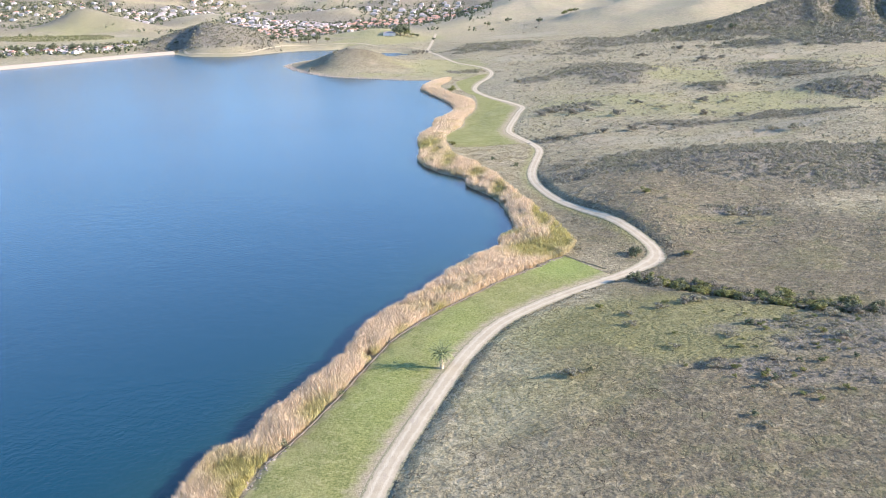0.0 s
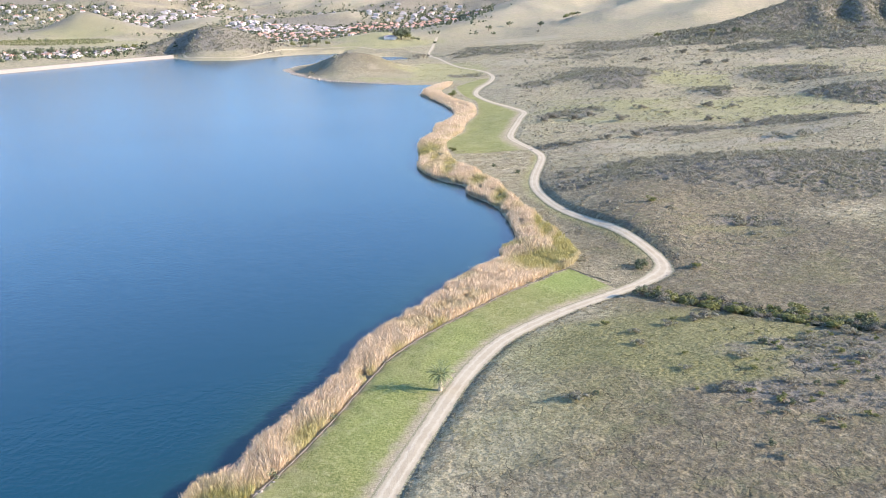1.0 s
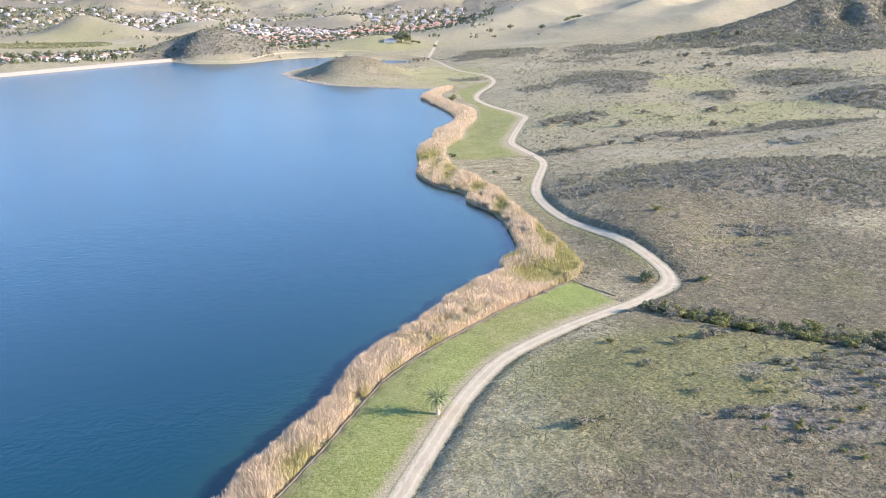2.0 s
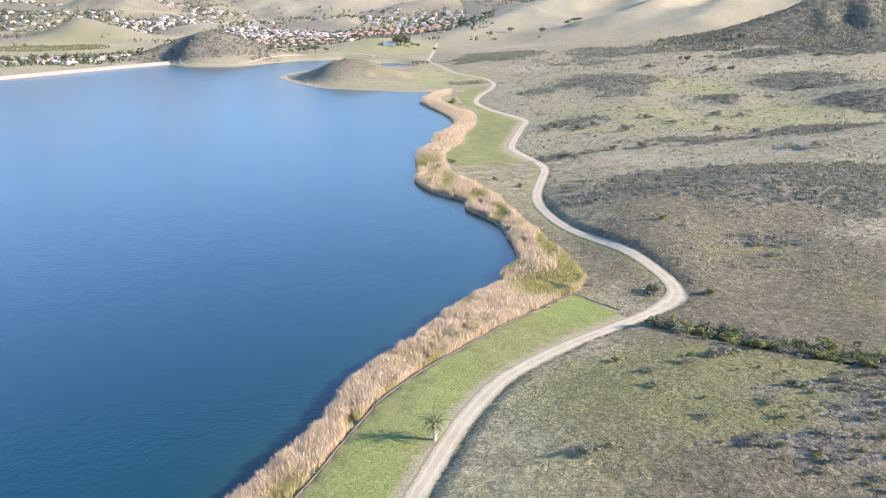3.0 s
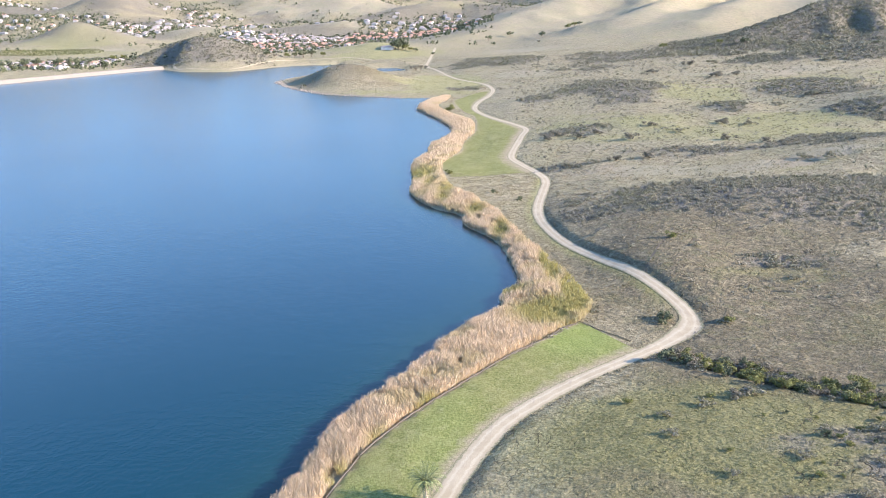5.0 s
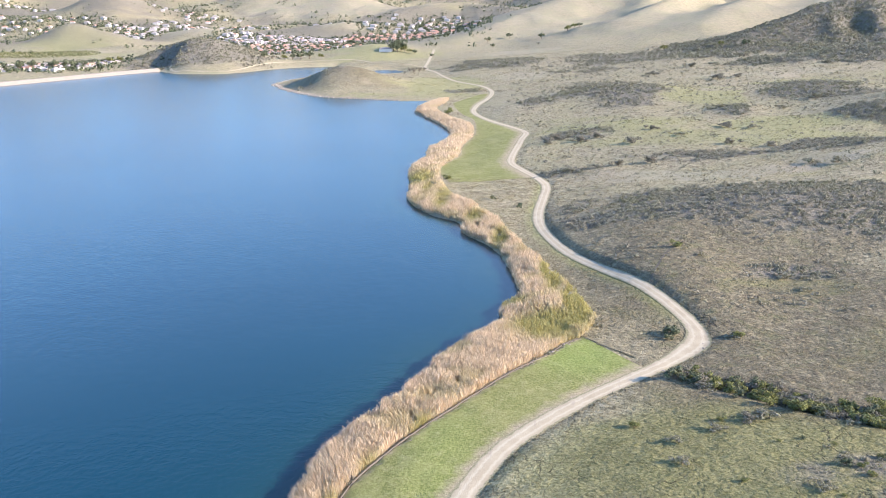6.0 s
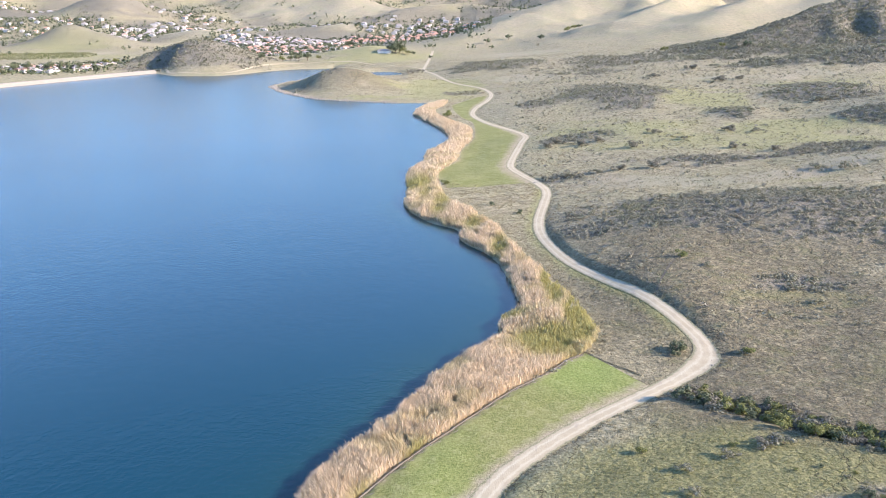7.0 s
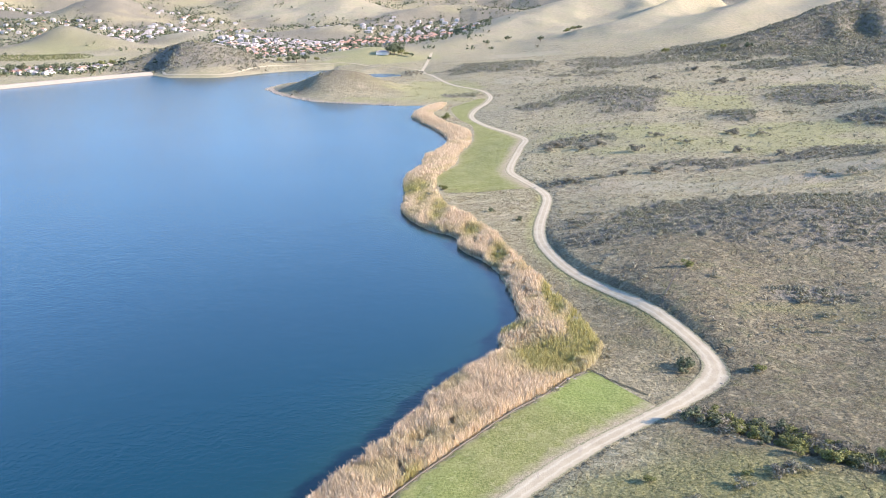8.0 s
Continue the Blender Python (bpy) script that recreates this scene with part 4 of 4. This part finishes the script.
for x, y, s, k in [(19.4, 200, 1.0, 3), (21, 201, 0.8, 3), (24.6, 203.3, 0.4, 4), (39.3, 234, 0.8, 3), (40, 245, 0.7, 3), (54.4, 201.2, 0.8, 3), (56, 203, 0.9, 2), (60, 200, 0.7, 1),
                   (64.9, 194.2, 0.65, 0), (66, 196, 0.6, 1), (64.9, 189.3, 0.6, 3), (71.3, 184.9, 0.5, 1), (75, 186, 0.6, 3), (63.4, 221.6, 0.7, 3), (63.6, 257.7, 1.1, 3), (61, 259, 0.9, 2),
                   (84, 235.1, 1.0, 3), (93.4, 218.6, 1.2, 3), (96.5, 239.7, 1.1, 3), (67.4, 397.9, 1.3, 1), (75, 387.5, 0.8, 3), (72, 317.7, 1.1, 1), (70.5, 318.5, 0.8, 3), (32.4, 255.4, 0.8, 1),
                   (59, 256.6, 1.1, 2), (49.9, 252.1, 0.8, 3), (53, 320.5, 1.3, 4), (52, 323, 1.0, 4), (51, 318, 0.8, 4), (99.6, 370.6, 1.2, 3), (103.5, 355.6, 0.9, 3), (-39.4, 197.5, 0.8, 4),
                   (-31.5, 233.5, 0.8, 2), (-47.5, 171, 0.9, 4), (13, 306.5, 0.7, 4), (15, 307, 0.6, 3), (19, 315.5, 0.7, 2), (10, 302.5, 0.6, 3), (30, 334, 0.9, 3), (31, 329, 0.7, 3),
                   (86.3, 658, 2.4, 2), (105.8, 702, 1.9, 2), (159, 704, 2.4, 2), (175, 699, 1.6, 3), (145, 634, 2.0, 2), (218, 784, 1.7, 3), (165, 546, 1.6, 3), (177, 540, 1.8, 3), (87, 586, 2.2, 2),
                   (122, 677, 1.4, 3), (54.6, 684, 2.2, 2), (164, 616, 1.7, 2), (258, 820, 2.6, 3), (231, 1045, 3.4, 2), (252, 1052, 2.6, 2), (224, 1164, 3.2, 2), (253, 1177, 2.6, 3), (172, 1110, 2.6, 2),
                   (66.5, 691, 2.0, 2), (38.3, 695, 2.3, 2), (32, 685, 2.0, 2), (40, 577, 1.6, 3), (55, 580, 1.4, 3), (68, 582, 1.9, 2), (-37, 552, 1.2, 3), (-31, 568, 1.3, 1), (-48, 870, 2.6, 1),
                   (36, 470, 0.9, 3), (10, 497, 0.8, 4), (9.5, 494, 0.7, 4), (-4, 512, 0.9, 4)]:
    spots.append((x, y, s, k))
for k in range(72):
    u, v = rng.normal(0, 1, 2)
    x, y = 84 + 20 * u, 217 + 19 * v + 0.25 * u
    spots.append((x, y, rng.uniform(0.3, 0.7), int(rng.choice([0, 1, 1, 2, 3, 3, 4]))))
plant(BUSH, spots, set())

# trees of the far valley
TREE = [make_tree("round dark green oak in the valley", 5.0, 9.0, 700, 0.5, DARK_LEAF, 21),
        make_tree("bright green tree at the foot of the hills", 4.5, 7.5, 700, 0.45, GREEN_LEAF, 22),
        make_tree("bare grey willow beside the pond", 5.5, 8.5, 900, 0.32, GREY_LEAF, 23, 0.12)]
for b in TREE:
    tagged(b, group="trees of the valley")
spots = [(231, 1391, 1.15, 1), (245, 1385, 0.7, 2), (222, 1398, 0.6, 2), (-125, 1330, 1.3, 2), (-118, 1338, 1.2, 2), (-132, 1342, 1.0, 2), (-136, 1312, 0.6, 2), (-112, 1348, 0.9, 2),
         (11, 1842, 1.1, 0), (120, 1800, 1.2, 1), (133, 1806, 1.0, 1), (142, 1798, 0.8, 0), (70, 1760, 1.1, 0), (-30, 1790, 1.0, 0), (-20, 1700, 0.7, 0), (60, 1640, 0.8, 2),
         (-186, 1602, 1.5, 0), (-179, 1597, 1.5, 0), (-174, 1608, 1.6, 0), (-168, 1603, 1.2, 1), (-182, 1614, 1.7, 0), (-160, 1598, 0.8, 1), (-150, 1592, 0.7, 0), (-118, 1565, 0.6, 0),
         (-330, 1530, 1.2, 0), (-342, 1520, 1.0, 0), (-300, 1545, 0.9, 1), (-365, 1480, 1.0, 2), (-375, 1470, 0.9, 0), (-390, 1455, 0.9, 2), (-350, 1500, 1.0, 1), (-318, 1540, 1.3, 0),
         (330, 1330, 1.0, 0), (300, 1345, 0.8, 1), (-640, 1405, 1.1, 0), (-655, 1390, 1.3, 0), (-668, 1372, 1.2, 0), (-690, 1350, 1.4, 0), (-700, 1335, 1.3, 0), (-612, 1440, 1.2, 1), (-600, 1450, 1.0, 1),
         (-720, 1300, 1.3, 0), (-735, 1280, 1.2, 2)]
plant(TREE, spots, set())


# boulders
def make_rock(seed, label):
    r, bm = random.Random(seed), bmesh.new()
    bmesh.ops.create_icosphere(bm, subdivisions=2, radius=0.5)
    for v in bm.verts:
        f = 0.8 + 0.45 * noise.noise(v.co * 2.1 + Vector((seed, 0, 0)))
        v.co = Vector((v.co.x * 1.25 * f, v.co.y * f, v.co.z * 0.8 * f))
    me = bpy.data.meshes.new("boulder")
    bm.to_mesh(me)
    bm.free()
    me.materials.append(STONE)
    return tagged(new("boulder", me), label, "boulder", "boulders by the lawn and road")


ROCK = [make_rock(3, "pale rounded boulder lying by the ground's edge"), make_rock(8, "pale angular boulder lying by the ground's edge")]
spots = [(60.3, 311.5, 1.3, 0), (46.2, 295.2, 1.2, 1), (47.6, 294.4, 0.8, 0), (60.9, 315, 0.7, 1), (27.5, 614, 2.0, 1), (19.5, 571, 1.6, 0)]
for k in range(46):
    f = rng.random()
    spots.append((-51 + 5.5 * f + rng.normal(0, 0.7), 152 + 24 * f + rng.normal(0, 1), rng.uniform(0.35, 1.0), k % 2))
for k in range(40):
    f = rng.random()
    spots.append((5 + 18 * f + rng.normal(0, 0.6), 295.8 + 21 * f + rng.normal(0, 0.8), rng.uniform(0.4, 1.1), k % 2))
plant(ROCK, spots, set())

# stones along the peninsula's shore
stone_line = resampled(FAR_SHORE[0:8], 420)
verts, faces = [], []
oct_v = np.array([(1, 0, 0), (-1, 0, 0), (0, 1, 0), (0, -1, 0), (0, 0, 1), (0, 0, -1)], float)
oct_f = np.array([(0, 2, 4), (2, 1, 4), (1, 3, 4), (3, 0, 4), (2, 0, 5), (1, 2, 5), (3, 1, 5), (0, 3, 5)])
for k, p in enumerate(stone_line):
    for _ in range(2):
        q = p + rng.normal(0, 1.6, 2)
        verts.append(oct_v * rng.uniform(0.5, 1.3, (6, 1)) * rng.uniform(0.5, 1.3) + np.array([q[0], q[1], max(float(height_at(q[0], q[1])), 0) + 0.1]))
        faces.append(oct_f + 6 * len(faces))
tagged(sheet("shore_stones", np.concatenate(verts), np.concatenate(faces), STONE, smooth=False), "rubble stones along the peninsula's waterline", "stones", kind="stuff")

track = smooth_line([(-108, 1380), (-135, 1440), (-190, 1472), (-250, 1528), (-330, 1492), (-372, 1432), (-400, 1350), (-470, 1345), (-500, 1395)], 5)
tagged(ribbon("dirt_track", *sides(track, 5.0), DIRT, 0.35, 5, 0.05), "narrow pale track round the far shore", "track", kind="structure")


# a trodden trail; its dark colour paints the shadow lying in the rut
trail = smooth_line(TRAIL, 1.0)
tagged(ribbon("foot_trail", *sides(trail, 0.55 + 0.3 * soft_noise(trail[:, 0], trail[:, 1], 4, 97)), RUT_SHADE, 0.05, 4, -0.03), "narrow trodden trail climbing the slope, rut shadow painted dark", "trail", kind="structure")


# ---- the town ----
def make_house(seed, wide, deep, tall, roof_mat, wall_label):
    r = random.Random(seed)
    t = thing("house", wall_label, "house", "houses of the town")
    bm = bmesh.new()
    blocks = [(0, 0, wide, deep, tall), (wide * 0.38, deep * 0.45, wide * 0.45, deep * 0.7, tall * 0.75)]
    for cx, cy, w, d, h in blocks:
        bmesh.ops.create_cube(bm, size=1, matrix=Matrix.Translation((cx, cy, h / 2 - 1)) @ Matrix.Diagonal((w, d, h + 2, 1)))
    part("wall", bm, STUCCO, t)
    bm = bmesh.new()
    for cx, cy, w, d, h in blocks:
        o, rise = 0.7, 0.26 * min(w, d)
        lowers = [bm.verts.new((cx + sx * (w / 2 + o), cy + sy * (d / 2 + o), h)) for sx, sy in ((-1, -1), (1, -1), (1, 1), (-1, 1))]
        in_x = max(w - d, 1.0) / 2 if w >= d else 0.5
        in_y = max(d - w, 1.0) / 2 if d > w else 0.5
        uppers = [bm.verts.new((cx + sx * in_x, cy + sy * in_y, h + rise)) for sx, sy in ((-1, -1), (1, -1), (1, 1), (-1, 1))]
        for k in range(4):
            bm.faces.new((lowers[k - 1], lowers[k], uppers[k], uppers[k - 1]))
        bm.faces.new(uppers)
        bm.faces.new(lowers[::-1])
    part("roof", bm, roof_mat, t, "hipped tile roof" if roof_mat == TILE else "hipped grey shingle roof")
    return t


HOUSE = [make_house(1, 17, 11, 5.5, SLATE, "white stucco house with a grey roof"), make_house(2, 15, 12, 6.2, SLATE, "tall white house with a grey roof"),
         make_house(3, 18, 11, 5.0, TILE, "white stucco house with a clay tile roof"), make_house(4, 14, 10, 5.6, TILE, "small pale house with a clay tile roof"),
         make_house(5, 20, 12, 4.6, SLATE, "long low white house with a pale roof")]
# quarters: middle x, y, half widths, turn, spacing, share of tiled roofs
QUARTERS = [(-400, 1800, 135, 130, 15, 17, 0.55), (-480, 2010, 140, 120, -10, 19, 0.2), (-250, 2110, 110, 90, 5, 19, 0.9), (-655, 1400, 50, 75, -27, 15, 0.4),
            (-745, 1330, 45, 120, -27, 17, 0.35), (-870, 2180, 75, 150, 12, 26, 0.1), (-760, 2430, 150, 60, 0, 32, 0.1), (-230, 2330, 170, 60, 0, 28, 0.1), (-120, 2170, 70, 80, 0, 26, 0.6),
            (-1200, 2330, 260, 120, 0, 40, 0.2), (-320, 2520, 190, 70, 0, 34, 0.1), (-1430, 2750, 220, 130, 0, 44, 0.15), (-880, 2640, 120, 60, 5, 34, 0.1), (-200, 2680, 110, 60, 0, 36, 0.1)]
used, homes = set(), []
for cx, cy, hw, hh, turn, gap, tiled in QUARTERS:
    c, s = math.cos(radians(turn)), math.sin(radians(turn))
    for i in np.arange(-hw, hw, gap):
        for j in np.arange(-hh, hh, gap * 1.05):
            u, v = i + rng.normal(0, 3), j + rng.normal(0, 3)
            x, y = cx + u * c - v * s, cy + u * s + v * c
            if (u / hw) ** 2 + (v / hh) ** 2 > 1.25 or rng.random() < 0.22 or line_distance(x, y, LAKE_LINE, True) < 30:
                continue
            slope = abs(float(height_at(x + 8, y)) - float(height_at(x - 8, y))) + abs(float(height_at(x, y + 8)) - float(height_at(x, y - 8)))
            if slope > 7 or line_distance(x, y, dam_line[::8]) < 28:
                continue
            k = int(rng.choice([2, 3])) if rng.random() < tiled else int(rng.choice([0, 1, 4]))
            homes.append((x, y, k, put(HOUSE[k], x, y, rng.uniform(0.68, 0.9), turn + rng.choice([0, 90]) + rng.normal(0, 8), 0.1)))

# the nearer streets house by house, the farther ones as one mass of walls and roofs
homes.sort(key=lambda h: h[1] - 0.2 * h[0])
for x, y, k, m in homes[:300]:
    if k in used:
        copy_thing(HOUSE[k], m)
    else:
        HOUSE[k].matrix_basis = m
        used.add(k)
verts, faces, paint, mats = [], [], [], [STUCCO, SLATE, TILE]
for x, y, k, m in homes[300:]:
    for piece in HOUSE[k].children:
        base = len(verts)
        verts += [tuple(m @ v.co) for v in piece.data.vertices]
        faces += [[base + i for i in p.vertices] for p in piece.data.polygons]
        paint += [mats.index(piece.data.materials[0])] * len(piece.data.polygons)
me = bpy.data.meshes.new("far_houses")
me.from_pydata(verts, [], faces)
for mat in mats:
    me.materials.append(mat)
me.polygons.foreach_set("material_index", paint)
tagged(new("far_houses", me), "rows of small pale houses climbing the far valley", "houses", kind="stuff")

homes = np.array([h[:2] for h in homes])
near = homes[rng.integers(0, len(homes), 13000)] + rng.normal(0, 22, (13000, 2))
free = np.array([np.min(np.hypot(*(homes - p).T)) > 8.5 for p in near])
near = near[free]
near = near[(line_distance(near[:, 0], near[:, 1], dam_line[::8]) > 22) & (line_distance(near[:, 0], near[:, 1], LAKE_LINE, True) > 20)]
w = rng.uniform(1.8, 5.0, len(near))
tagged(leaf_cloud(near[:, 0], near[:, 1], height_at(near[:, 0], near[:, 1]), w, w * 1.5, 11, w * 0.46, DARK_LEAF, "garden_trees", 0 * w), "dark garden trees between the houses of the town", "trees", kind="stuff")

# belts of trees on the valley floor and the far hills
x, y = rng.uniform(-1700, 900, 15000), rng.uniform(1700, 3600, 15000)
keep = (rough_noise(x, y, 260, 81, 4) > 0.57) | (rough_noise(x, y, 60, 82, 3) > 0.70)
x, y = x[keep], y[keep]
keep = ~((x > -20) & (y < 2600))
x, y = x[keep], y[keep]
w = rng.uniform(2.0, 5.0, len(x))
tagged(leaf_cloud(x, y, height_at(x, y), w, w * 1.5, 12, w * 0.45, DARK_LEAF, "far_woods", 0 * w), "scattered dark trees over the far valley", "trees", kind="stuff")

# orchard rows behind the dam
x, y = np.meshgrid(np.arange(-960, -730, 7.0), np.arange(1560, 1760, 9.0))
x, y = (x + rng.normal(0, 0.6, x.shape)).ravel(), (y + rng.normal(0, 0.6, y.shape)).ravel()
keep = (((x + 845) / 115) ** 2 + ((y - 1655) / 90) ** 2 < 1) & (rng.random(len(x)) > 0.06)
x, y = x[keep], y[keep]
w = rng.uniform(1.5, 2.1, len(x))
tagged(leaf_cloud(x, y, height_at(x, y), w, w * 1.3, 14, w * 0.5, GREEN_LEAF, "orchard", 0 * w), "orchard trees in straight rows", "orchard", kind="stuff")

# the house on the green hill
farm = make_house(9, 30, 14, 6.0, SLATE, "long pale building among trees on the green hill")
farm.matrix_basis = put(farm, -200, 1600, 0.7, 10, 0.2)
